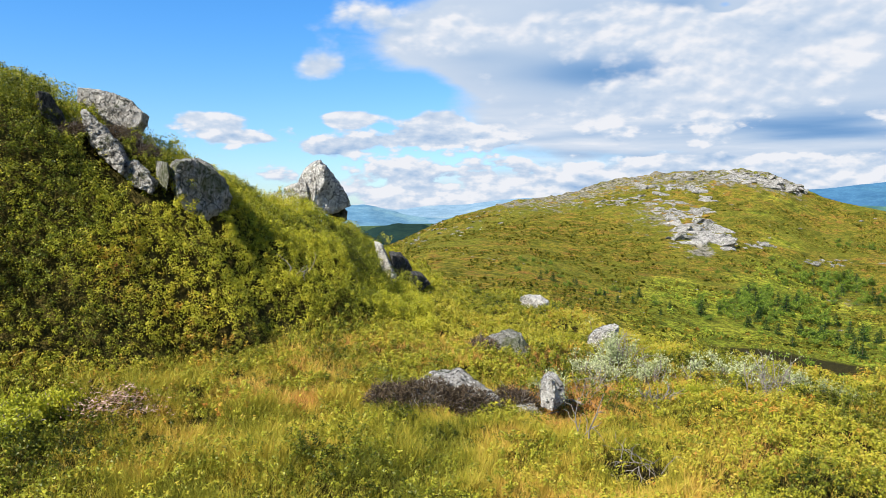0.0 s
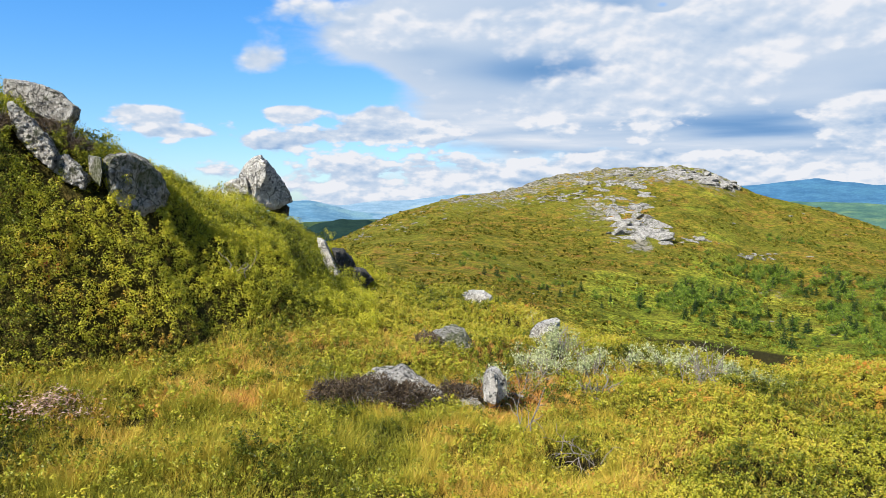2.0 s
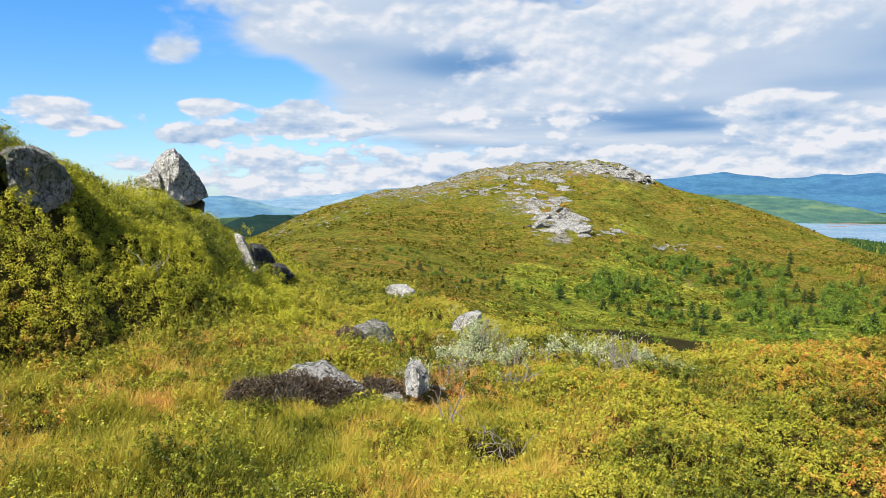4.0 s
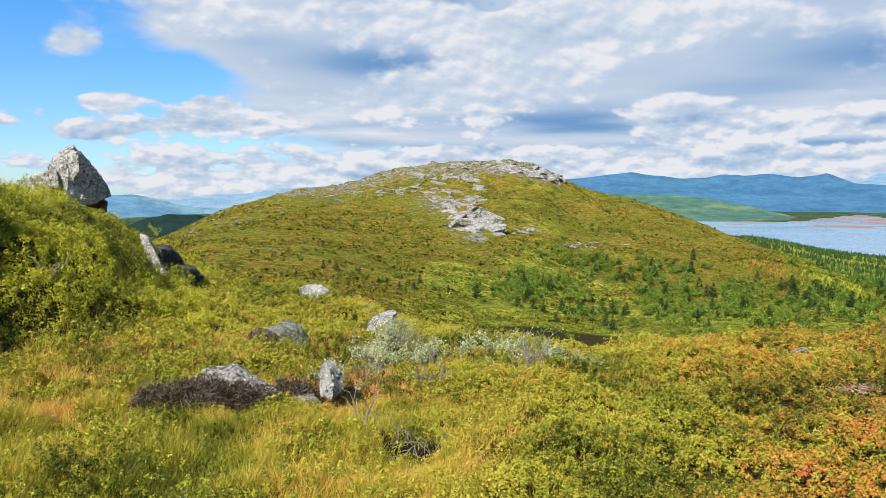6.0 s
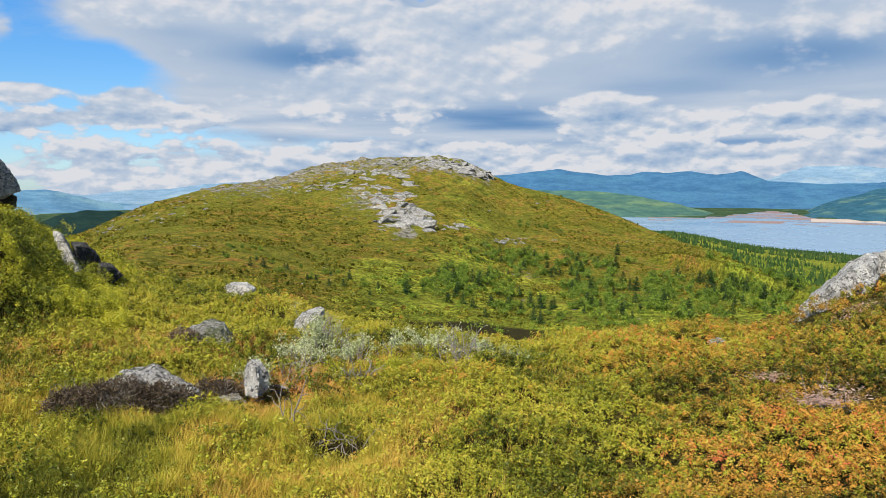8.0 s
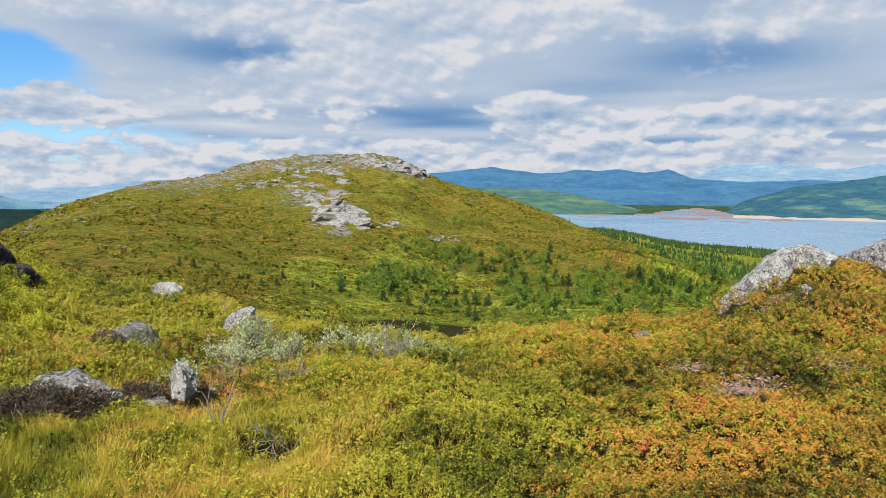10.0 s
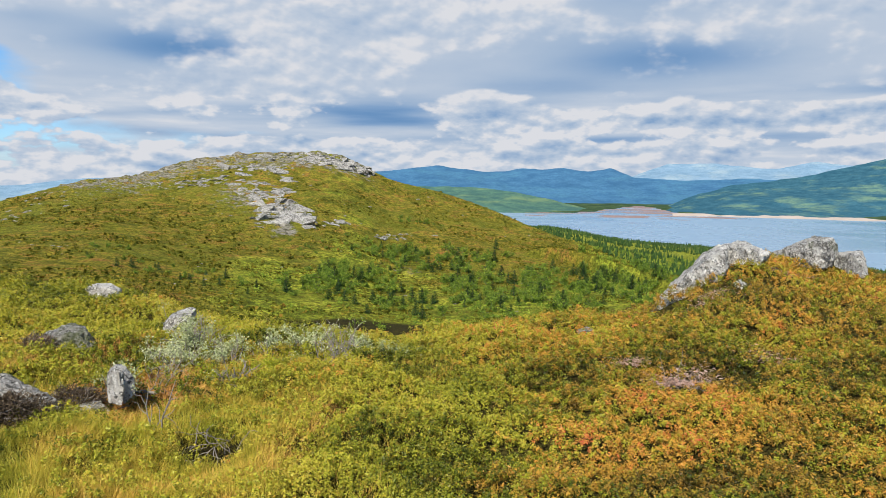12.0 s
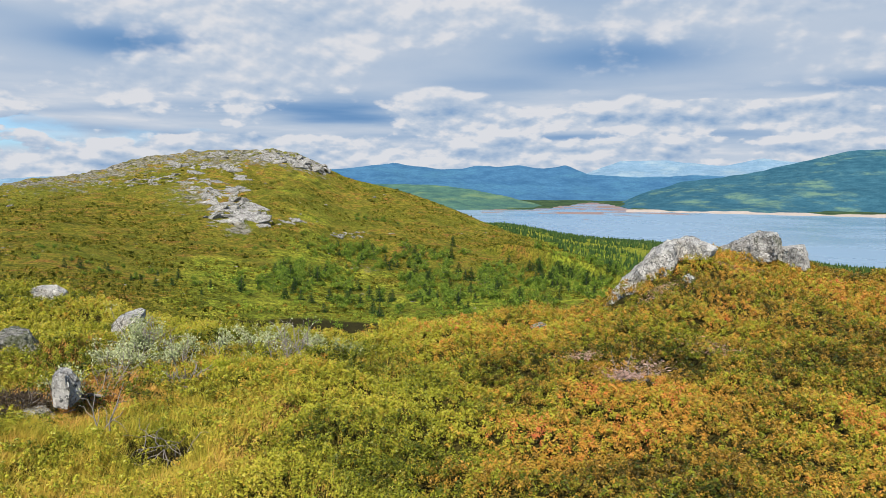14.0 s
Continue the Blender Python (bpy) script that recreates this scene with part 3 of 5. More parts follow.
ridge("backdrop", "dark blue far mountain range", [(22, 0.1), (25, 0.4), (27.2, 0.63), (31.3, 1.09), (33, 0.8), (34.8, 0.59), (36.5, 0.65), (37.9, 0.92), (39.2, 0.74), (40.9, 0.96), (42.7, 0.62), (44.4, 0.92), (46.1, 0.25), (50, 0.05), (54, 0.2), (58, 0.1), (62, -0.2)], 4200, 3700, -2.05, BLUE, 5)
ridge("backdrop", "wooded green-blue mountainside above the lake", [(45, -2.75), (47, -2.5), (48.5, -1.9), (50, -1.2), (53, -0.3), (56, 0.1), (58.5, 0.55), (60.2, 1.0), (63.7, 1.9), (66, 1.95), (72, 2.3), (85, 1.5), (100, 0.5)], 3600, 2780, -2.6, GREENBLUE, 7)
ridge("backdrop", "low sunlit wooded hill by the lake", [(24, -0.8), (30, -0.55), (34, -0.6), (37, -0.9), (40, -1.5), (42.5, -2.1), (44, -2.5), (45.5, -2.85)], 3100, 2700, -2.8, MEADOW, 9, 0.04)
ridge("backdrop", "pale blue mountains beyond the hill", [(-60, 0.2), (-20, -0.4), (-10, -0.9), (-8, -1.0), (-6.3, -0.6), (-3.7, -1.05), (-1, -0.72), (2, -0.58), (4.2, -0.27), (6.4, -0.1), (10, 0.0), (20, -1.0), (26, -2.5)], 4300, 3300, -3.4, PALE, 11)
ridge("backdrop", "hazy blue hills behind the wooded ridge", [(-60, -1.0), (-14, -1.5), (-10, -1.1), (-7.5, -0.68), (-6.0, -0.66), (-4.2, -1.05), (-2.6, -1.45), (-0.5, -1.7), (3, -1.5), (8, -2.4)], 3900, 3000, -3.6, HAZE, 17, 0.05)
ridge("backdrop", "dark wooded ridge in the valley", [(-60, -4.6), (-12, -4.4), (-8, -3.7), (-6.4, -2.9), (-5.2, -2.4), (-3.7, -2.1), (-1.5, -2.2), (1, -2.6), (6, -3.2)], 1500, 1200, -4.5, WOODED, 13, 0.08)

# ---- rocks ----
def part(name, me, parent, label=""):
    ob = new(name, me)
    ob.parent = parent
    return tagged(ob, label)


def rock_mesh(name, blocks, mat, seed, rough=0.05, grain=0.02, cuts=4, size=1.0, soften=0.06):
    """A weathered rock of one or more blocks: the hull of some corner points each, edges a little worn, faces broken by ledges and pits."""
    whole = bmesh.new()
    for pts in blocks:
        bm = bmesh.new()
        for p in pts:
            bm.verts.new(p)
        hull = bmesh.ops.convex_hull(bm, input=bm.verts)
        bmesh.ops.delete(bm, geom=list({g for g in hull["geom_interior"] + hull["geom_unused"] if isinstance(g, bmesh.types.BMVert)}), context="VERTS")
        for k in range(cuts):
            bmesh.ops.triangulate(bm, faces=bm.faces)
            longest = max(e.calc_length() for e in bm.edges)
            bmesh.ops.subdivide_edges(bm, edges=[e for e in bm.edges if e.calc_length() > longest * 0.4], cuts=1, use_grid_fill=True)
            if k in (1, 2):
                bmesh.ops.smooth_vert(bm, verts=bm.verts, factor=soften, use_axis_x=True, use_axis_y=True, use_axis_z=True)
        bmesh.ops.triangulate(bm, faces=bm.faces)
        bm.normal_update()
        off = Vector((seed * 3.7, seed * 1.3, -seed * 2.1))
        moved = []
        for v in bm.verts:
            q = v.co / size + off
            tilt = q + Vector((q.z * 0.6, 0, q.x * -0.35))
            ledge = abs((tilt.z * 4.3 + noise.noise(q * 1.7) * 1.2) % 1.0 - 0.5) * 2 - 0.5
            pit = noise.fractal(q * 5.0, 0.7, 2.0, 4)
            moved.append(v.co + v.normal * size * (rough * (ledge * 0.22 + noise.noise(q * 2.3) * 1.3) + grain * pit))
        for v, co in zip(bm.verts, moved):
            v.co = co
        me = bpy.data.meshes.new("block")
        bm.to_mesh(me)
        bm.free()
        whole.from_mesh(me)
        bpy.data.meshes.remove(me)
    me = bpy.data.meshes.new(name)
    whole.normal_update()
    for e in whole.edges:
        e.smooth = e.calc_face_angle(0.0) < 0.5
    whole.to_mesh(me)
    whole.free()
    me.polygons.foreach_set("use_smooth", np.ones(len(me.polygons), bool))
    me.materials.append(mat)
    return me


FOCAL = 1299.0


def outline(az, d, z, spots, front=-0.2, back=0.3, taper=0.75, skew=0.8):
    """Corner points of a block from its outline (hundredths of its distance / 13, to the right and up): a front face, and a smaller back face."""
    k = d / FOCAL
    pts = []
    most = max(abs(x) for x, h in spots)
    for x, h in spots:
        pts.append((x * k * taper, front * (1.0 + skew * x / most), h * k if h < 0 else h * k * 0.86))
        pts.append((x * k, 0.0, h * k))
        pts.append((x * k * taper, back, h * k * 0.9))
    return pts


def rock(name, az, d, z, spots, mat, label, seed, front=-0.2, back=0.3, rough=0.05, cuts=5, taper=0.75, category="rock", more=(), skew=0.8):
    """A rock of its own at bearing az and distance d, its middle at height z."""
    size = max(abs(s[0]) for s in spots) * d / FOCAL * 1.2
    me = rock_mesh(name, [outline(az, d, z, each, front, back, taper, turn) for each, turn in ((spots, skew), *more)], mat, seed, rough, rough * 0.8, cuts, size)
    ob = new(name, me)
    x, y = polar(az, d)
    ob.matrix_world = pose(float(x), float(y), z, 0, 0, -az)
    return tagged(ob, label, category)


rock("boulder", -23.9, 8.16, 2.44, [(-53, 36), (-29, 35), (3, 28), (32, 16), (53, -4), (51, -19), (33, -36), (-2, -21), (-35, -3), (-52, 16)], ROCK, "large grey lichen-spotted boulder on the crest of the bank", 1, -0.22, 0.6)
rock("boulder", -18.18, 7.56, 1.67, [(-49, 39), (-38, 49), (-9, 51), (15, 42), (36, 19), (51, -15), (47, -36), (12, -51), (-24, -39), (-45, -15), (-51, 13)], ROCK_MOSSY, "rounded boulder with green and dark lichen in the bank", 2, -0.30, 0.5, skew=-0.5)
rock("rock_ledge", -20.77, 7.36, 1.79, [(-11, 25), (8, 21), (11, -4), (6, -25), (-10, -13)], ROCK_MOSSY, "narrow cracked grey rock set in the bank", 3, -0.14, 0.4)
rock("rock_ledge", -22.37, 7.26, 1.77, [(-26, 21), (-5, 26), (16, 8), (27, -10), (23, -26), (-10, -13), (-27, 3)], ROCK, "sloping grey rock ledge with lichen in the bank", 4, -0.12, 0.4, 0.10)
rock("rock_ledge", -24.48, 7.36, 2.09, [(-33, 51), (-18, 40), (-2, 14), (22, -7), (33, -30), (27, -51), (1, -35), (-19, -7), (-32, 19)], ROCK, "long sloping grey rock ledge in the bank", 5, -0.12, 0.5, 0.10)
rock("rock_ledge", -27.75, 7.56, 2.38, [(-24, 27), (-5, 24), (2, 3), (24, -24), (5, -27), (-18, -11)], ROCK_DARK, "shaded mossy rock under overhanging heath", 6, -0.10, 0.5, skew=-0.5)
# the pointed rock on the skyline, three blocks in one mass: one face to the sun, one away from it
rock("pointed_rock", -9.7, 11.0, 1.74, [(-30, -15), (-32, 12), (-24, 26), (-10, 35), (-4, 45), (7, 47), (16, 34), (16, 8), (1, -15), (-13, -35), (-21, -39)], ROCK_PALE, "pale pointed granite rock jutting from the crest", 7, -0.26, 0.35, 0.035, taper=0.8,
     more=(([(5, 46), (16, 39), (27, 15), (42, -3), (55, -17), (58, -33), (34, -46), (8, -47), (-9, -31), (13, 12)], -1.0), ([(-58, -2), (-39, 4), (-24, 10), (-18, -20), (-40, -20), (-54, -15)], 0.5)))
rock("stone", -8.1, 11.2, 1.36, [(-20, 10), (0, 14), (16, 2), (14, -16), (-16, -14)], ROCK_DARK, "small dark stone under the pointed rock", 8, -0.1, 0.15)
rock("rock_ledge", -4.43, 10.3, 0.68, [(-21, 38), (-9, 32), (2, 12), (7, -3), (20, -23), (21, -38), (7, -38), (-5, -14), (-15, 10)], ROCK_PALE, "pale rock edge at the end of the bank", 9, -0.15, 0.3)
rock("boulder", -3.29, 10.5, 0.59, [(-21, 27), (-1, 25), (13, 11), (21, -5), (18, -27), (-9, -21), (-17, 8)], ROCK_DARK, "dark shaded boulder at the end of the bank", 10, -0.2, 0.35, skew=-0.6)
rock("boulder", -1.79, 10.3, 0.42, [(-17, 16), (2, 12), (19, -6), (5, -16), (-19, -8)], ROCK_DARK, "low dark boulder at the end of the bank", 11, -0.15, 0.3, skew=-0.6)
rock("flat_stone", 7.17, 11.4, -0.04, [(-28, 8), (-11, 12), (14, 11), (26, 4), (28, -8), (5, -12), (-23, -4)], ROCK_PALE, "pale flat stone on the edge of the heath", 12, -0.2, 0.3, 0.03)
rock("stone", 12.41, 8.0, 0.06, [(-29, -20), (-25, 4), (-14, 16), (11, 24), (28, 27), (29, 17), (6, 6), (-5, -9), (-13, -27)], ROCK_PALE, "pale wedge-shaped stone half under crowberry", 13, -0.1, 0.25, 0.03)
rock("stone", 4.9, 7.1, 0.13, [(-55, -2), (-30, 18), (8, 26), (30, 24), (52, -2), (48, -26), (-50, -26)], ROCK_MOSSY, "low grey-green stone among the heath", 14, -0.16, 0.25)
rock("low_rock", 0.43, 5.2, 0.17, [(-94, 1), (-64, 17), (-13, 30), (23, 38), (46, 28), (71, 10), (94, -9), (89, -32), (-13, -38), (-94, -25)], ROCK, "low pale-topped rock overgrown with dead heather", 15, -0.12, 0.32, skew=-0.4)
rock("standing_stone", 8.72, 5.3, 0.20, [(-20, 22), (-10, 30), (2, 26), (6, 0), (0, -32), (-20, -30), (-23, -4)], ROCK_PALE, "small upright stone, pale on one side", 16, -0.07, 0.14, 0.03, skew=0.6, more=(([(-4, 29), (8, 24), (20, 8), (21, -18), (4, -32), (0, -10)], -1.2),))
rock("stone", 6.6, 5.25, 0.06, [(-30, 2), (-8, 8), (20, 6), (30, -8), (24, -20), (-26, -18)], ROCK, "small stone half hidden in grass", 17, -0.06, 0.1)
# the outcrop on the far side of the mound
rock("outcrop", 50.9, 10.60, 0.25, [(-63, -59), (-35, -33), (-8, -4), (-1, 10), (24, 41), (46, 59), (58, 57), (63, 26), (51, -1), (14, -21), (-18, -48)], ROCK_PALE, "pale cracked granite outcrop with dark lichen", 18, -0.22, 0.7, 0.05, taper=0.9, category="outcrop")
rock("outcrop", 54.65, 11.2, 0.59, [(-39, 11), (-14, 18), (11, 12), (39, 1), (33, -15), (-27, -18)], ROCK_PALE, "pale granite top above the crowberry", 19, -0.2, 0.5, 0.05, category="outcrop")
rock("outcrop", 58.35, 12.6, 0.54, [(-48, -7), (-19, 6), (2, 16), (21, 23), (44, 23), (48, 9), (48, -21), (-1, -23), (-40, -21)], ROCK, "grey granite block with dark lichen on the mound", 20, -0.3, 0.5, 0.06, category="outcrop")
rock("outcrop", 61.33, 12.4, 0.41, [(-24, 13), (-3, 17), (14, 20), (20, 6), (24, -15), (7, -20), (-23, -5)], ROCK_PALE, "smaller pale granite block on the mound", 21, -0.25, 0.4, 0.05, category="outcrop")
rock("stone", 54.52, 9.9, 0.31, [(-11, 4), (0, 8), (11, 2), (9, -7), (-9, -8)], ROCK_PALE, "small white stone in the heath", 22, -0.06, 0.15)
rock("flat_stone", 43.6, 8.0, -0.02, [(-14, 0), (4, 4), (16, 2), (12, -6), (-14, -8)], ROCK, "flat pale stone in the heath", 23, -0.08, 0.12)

# ---- rocks of the hill ----
BLOCKS = []
for s in range(8):
    rng = np.random.default_rng(100 + s)
    pts = rng.normal(size=(11, 3))
    pts = pts / np.linalg.norm(pts, axis=1)[:, None] * (1.0, 0.8, 0.6)
    BLOCKS.append(rock_mesh("hill_rock", [[tuple(p) for p in pts]], ROCK_HILL, 30 + s, 0.07, 0.03, 3, 1.0, 0.08))


def on_slope(az, angle):
    """The distance at which the far hill's slope first stands at that angle for a viewer, or None."""
    r = np.arange(88.0, 305.0, 0.5)
    x, y = polar(az, r)
    a = np.degrees(np.arctan2(land(x, y) - EYE, r))
    hit = np.nonzero(a >= angle)[0]
    return float(r[hit[0]]) if len(hit) else None


RUBBLE = []


def bedded(az, r, size, n, flat):
    """A tilted pose, partly sunk in the slope, for block n."""
    p = spot(az, r, -size * 0.10)
    return pose(*p, (n * 31 % 40) - 14, (n * 17 % 30) - 15, -az + (n * 77 % 70) - 35 + 180 * (n % 2)) @ Matrix.Diagonal((size * 1.25, size * 0.8, size * flat, 1))


def rubble():
    """The many small rocks along the crest and below the crags."""
    verts, faces, start = [], [], 0
    for az, r, size, n, flat in RUBBLE:
        me, m = BLOCKS[n % 8], np.array(bedded(az, r, size, n, flat))
        co = np.empty(len(me.vertices) * 3)
        me.vertices.foreach_get("co", co)
        tri = np.empty(len(me.loops), np.int32)
        me.loops.foreach_get("vertex_index", tri)
        verts.append(co.reshape(-1, 3) @ m[:3, :3].T + m[:3, 3]), faces.append(tri.reshape(-1, 3) + start)
        start += len(me.vertices)
    me = mesh_of("rubble", np.concatenate(verts), np.concatenate(faces), HILL_RUBBLE, False)
    return tagged(new("rubble", me), "small weathered grey rocks along the hill's crest", "rocks", kind="stuff")


def hill_block(az, r, size, n, flat=0.6, label="weathered grey rock on the hillside", group="rocks of the hill", name="hill_rock"):
    ob = new(name, BLOCKS[n % 8])
    ob.matrix_world = bedded(az, r, size, n, flat)
    return tagged(ob, label, "rock", group)


rng = np.random.default_rng(5)
count = 0
# crags and ledges below the summit and along the crest: bearing, angle, spread, number, size
for az0, el0, sa, se, number, size in ((18.0, -2.73, 0.62, 0.44, 5, 5.0), (19.6, -2.81, 0.71, 0.71, 9, 6.0), (21.2, -3.42, 0.31, 0.4, 4, 3.6), (18.0, -3.79, 0.4, 0.18, 4, 2.2), (17.3, -1.42, 0.88, 0.35, 12, 3.4), (18.9, -1.15, 0.62, 0.35, 8, 3.4),
                                       (16.5, -0.55, 1.15, 0.22, 12, 2.4), (14.7, -0.12, 0.79, 0.22, 9, 2.0), (17.3, 0.68, 1.15, 0.22, 12, 3.2), (15.6, 0.76, 0.71, 0.22, 7, 2.6), (19.0, 0.47, 0.44, 0.22, 5, 3.0), (19.7, -0.18, 0.26, 0.18, 3, 3.4),
                                       (21.7, 1.4, 0.79, 0.26, 12, 3.6), (23.5, 1.06, 0.79, 0.31, 14, 4.0), (25.2, 0.55, 0.71, 0.26, 12, 3.6), (18.2, 1.51, 1.76, 0.18, 16, 2.6), (14.7, 1.18, 1.32, 0.18, 9, 1.8), (11.3, 0.29, 1.32, 0.22, 8, 1.4),
                                       (13.0, -0.48, 2.21, 0.22, 18, 1.6), (9.6, -0.58, 1.76, 0.26, 16, 1.4), (7.1, -0.75, 1.32, 0.26, 12, 1.3), (4.6, -1.43, 1.76, 0.35, 12, 1.1), (0.6, -2.58, 1.99, 0.4, 12, 1.1), (-2.3, -3.39, 0.88, 0.26, 8, 1.0),
                                       (27.5, -4.51, 0.88, 0.18, 11, 1.2), (23.3, -3.41, 0.62, 0.13, 5, 2.2), (17.3, -0.28, 2.65, 0.88, 14, 0.9), (15.1, -1.16, 2.21, 0.66, 12, 0.8)):
    for k in range(round(number * 2.2)):
        az1 = az0 + rng.normal() * sa * 0.75
        r = on_slope(az1, el0 + rng.normal() * se * 0.75)
        if r:
            own, flat = 0.85 * size * rng.uniform(0.4, 1.15), rng.uniform(0.6, 1.0)
            if own > 1.55:
                hill_block(az1, r, own, count, flat)
            else:
                RUBBLE.append((az1, r, own, count, flat))
            count += 1
rubble()
for az1, e, size in ((0.5, -4.2, 1.1), (3.6, -4.8, 0.6), (4.1, -4.9, 0.7), (2.3, -4.7, 0.5), (23.6, -3.4, 2.4), (23.0, -3.55, 2.2), (22.4, -3.65, 1.8), (24.0, -2.9, 0.9), (31.0, -4.4, 1.0), (1.6, -4.5, 0.5), (6.3, -5.2, 0.5), (25.9, -2.2, 1.0), (29.6, -1.6, 1.2), (30.4, -1.4, 0.9), (33.2, -2.8, 0.8), (36.4, -4.4, 1.0)):
    r = on_slope(az1, e)
    hill_block(az1, r or 200, size, count, 0.5, "pale boulder lying on the grassy hillside", "boulders of the slope", "slope_boulder")
    count += 1
for k in range(45):
    az1, r = rng.uniform(-2, 42), rng.uniform(120, 285)
    hill_block(az1, r, rng.uniform(0.25, 0.6), count, 0.55, "small pale stone on the hillside", "stones of the slope", "slope_stone")
    count += 1

# ---- plants ----
def leaves_mesh(name, centre, along, normal, length, width, mat, fold=0.15):
    """One mesh of many small leaves: a folded diamond for each centre."""
    side = np.cross(normal, along)
    side /= np.linalg.norm(side, axis=1)[:, None] + 1e-9
    up = np.cross(along, side)
    L, Wd = length[:, None] * 0.5, width[:, None] * 0.5
    quad = np.stack([centre - along * L, centre + side * Wd + up * Wd * fold, centre + along * L, centre - side * Wd + up * Wd * fold], 1)
    n = len(centre)
    return mesh_of(name, quad.reshape(-1, 3), np.arange(4 * n).reshape(n, 4), mat, False)


def unit(v):
    return v / (np.linalg.norm(v, axis=-1, keepdims=True) + 1e-9)


def slope_normal(x, y, h=0.15):
    n = np.stack([land(x - h, y) - land(x + h, y), land(x, y - h) - land(x, y + h), np.full_like(x, 2 * h)], -1)
    return unit(n)


# clearings without shrubs: bearing, distance, radius
BARE = np.array([(14.9, 4.4, 0.22), (-23.9, 8, 0.19), (-18.18, 7.3, 0.2), (-18.98, 7, 0.093), (-24.48, 7.2, 0.15), (-25.68, 7.3, 0.11), (-23.28, 7, 0.11), (-22.37, 7.1, 0.11), (-20.77, 7.2, 0.081), (-27.75, 7.4, 0.099), (-23.68, 7.75, 0.14), (-22.57, 7.6, 0.12), (-9, 11, 0.35), (-4.43, 10.1, 0.18), (-3.29, 10.3, 0.25), (-1.79, 10.1, 0.18), (8.72, 5.2, 0.1), (0.4, 5.2, 0.14), (-2, 5.15, 0.11), (11.61, 7.8, 0.13), (7.17, 11.2, 0.28), (4.9, 7, 0.22), (48.4, 9.5, 0.098), (49.4, 9.7, 0.14), (50.3, 9.9, 0.18), (53.65, 11, 0.14), (58.35, 12.6, 0.21), (61.33, 12.1, 0.17), (54.52, 9.8, 0.07), (51.6, 6.3, 0.22), (50.2, 6.1, 0.14)])


def open_ground(x, y):
    bx, by = polar(BARE[:, 0], BARE[:, 1])
    clear = np.ones(len(x), bool)
    for cx, cy, rad in zip(bx, by, BARE[:, 2]):
        clear &= np.hypot(x - cx, y - cy) > rad * (0.85 + 0.3 * fractal(x * 5, y * 5, 2, 9))
    return clear


def grassiness(x, y):
    """1 in the grassy hollow in front of the viewer, 0 among the shrubs."""
    r, az = np.hypot(x, y), np.degrees(np.arctan2(x, y))
    w = 0.25 * fractal(x * 0.8, y * 0.8, 3, 301)
    hollow = (1 - ease(az, 16, 27)) * (1 - ease(r, 5.2, 6.6)) * ease(az, -34, -22)
    strip = 0.3 * np.exp(-((r - 6.3) / 1.6) ** 2) * ease(az, -16, -8) * (1 - ease(az, 6, 16))
    tongue = 0.7 * np.exp(-((az - 19) / 5) ** 2) * ease(r, 4.8, 5.5) * (1 - ease(r, 6.2, 7.0))
    return np.clip(np.maximum.reduce([hollow, strip, tongue]) + w, 0, 1)


def scatter(rng, n, r0, r1, a0=-36.0, a1=72.0):
    """Even points of a ring sector that lie on the viewer's side of the knoll's rim."""
    r = np.sqrt(rng.uniform(r0 * r0, r1 * r1, n))
    az = rng.uniform(a0, a1, n)
    keep = r < column(KNOLL, az, 3) + 0.9
    x, y = polar(az[keep], r[keep])
    return x, y


GREENS = [(0.1, (0.016, 0.028, 0.004)), (0.3, (0.080, 0.098, 0.009)), (0.5, (0.215, 0.225, 0.018)), (0.75, (0.355, 0.335, 0.030)), (1.0, (0.43, 0.35, 0.045))]
RUSTS = [(0.1, (0.05, 0.034, 0.009)), (0.4, (0.31, 0.175, 0.026)), (0.7, (0.51, 0.24, 0.036)), (0.88, (0.50, 0.13, 0.042)), (1.0, (0.50, 0.085, 0.06))]
SHRUB = leaf_material("bilberry_leaf", GREENS, 0.42, 0.16, RUSTS, True, 0.12)
BANKLEAF = leaf_material("juniper_leaf", [(0.1, (0.016, 0.026, 0.004)), (0.32, (0.135, 0.16, 0.013)), (0.58, (0.35, 0.35, 0.024)), (1.0, (0.52, 0.48, 0.04))], 0.42, 0.18, RUSTS, True, 0.12)
STRAW = leaf_material("grass_blade", [(0.0, (0.07, 0.085, 0.008)), (0.3, (0.31, 0.29, 0.025)), (0.55, (0.50, 0.38, 0.046)), (0.8, (0.64, 0.37, 0.085)), (1.0, (0.60, 0.26, 0.08))], 0.6, 0.2, None, True)
WILLOW = leaf_material("grey_willow_leaf", [(0.0, (0.14, 0.17, 0.06)), (0.5, (0.40, 0.43, 0.20)), (1.0, (0.66, 0.65, 0.40))], 0.6, 0.3)
HEATHER = leaf_material("dead_heather", [(0.0, (0.030, 0.020, 0.014)), (0.5, (0.075, 0.050, 0.028)), (0.85, (0.15, 0.11, 0.06)), (1.0, (0.42, 0.20, 0.17))], 0.8, 0.1)
FERN = leaf_material("fern_leaf", [(0.0, (0.08, 0.11, 0.010)), (0.5, (0.32, 0.34, 0.020)), (1.0, (0.56, 0.50, 0.04))], 0.5, 0.4)


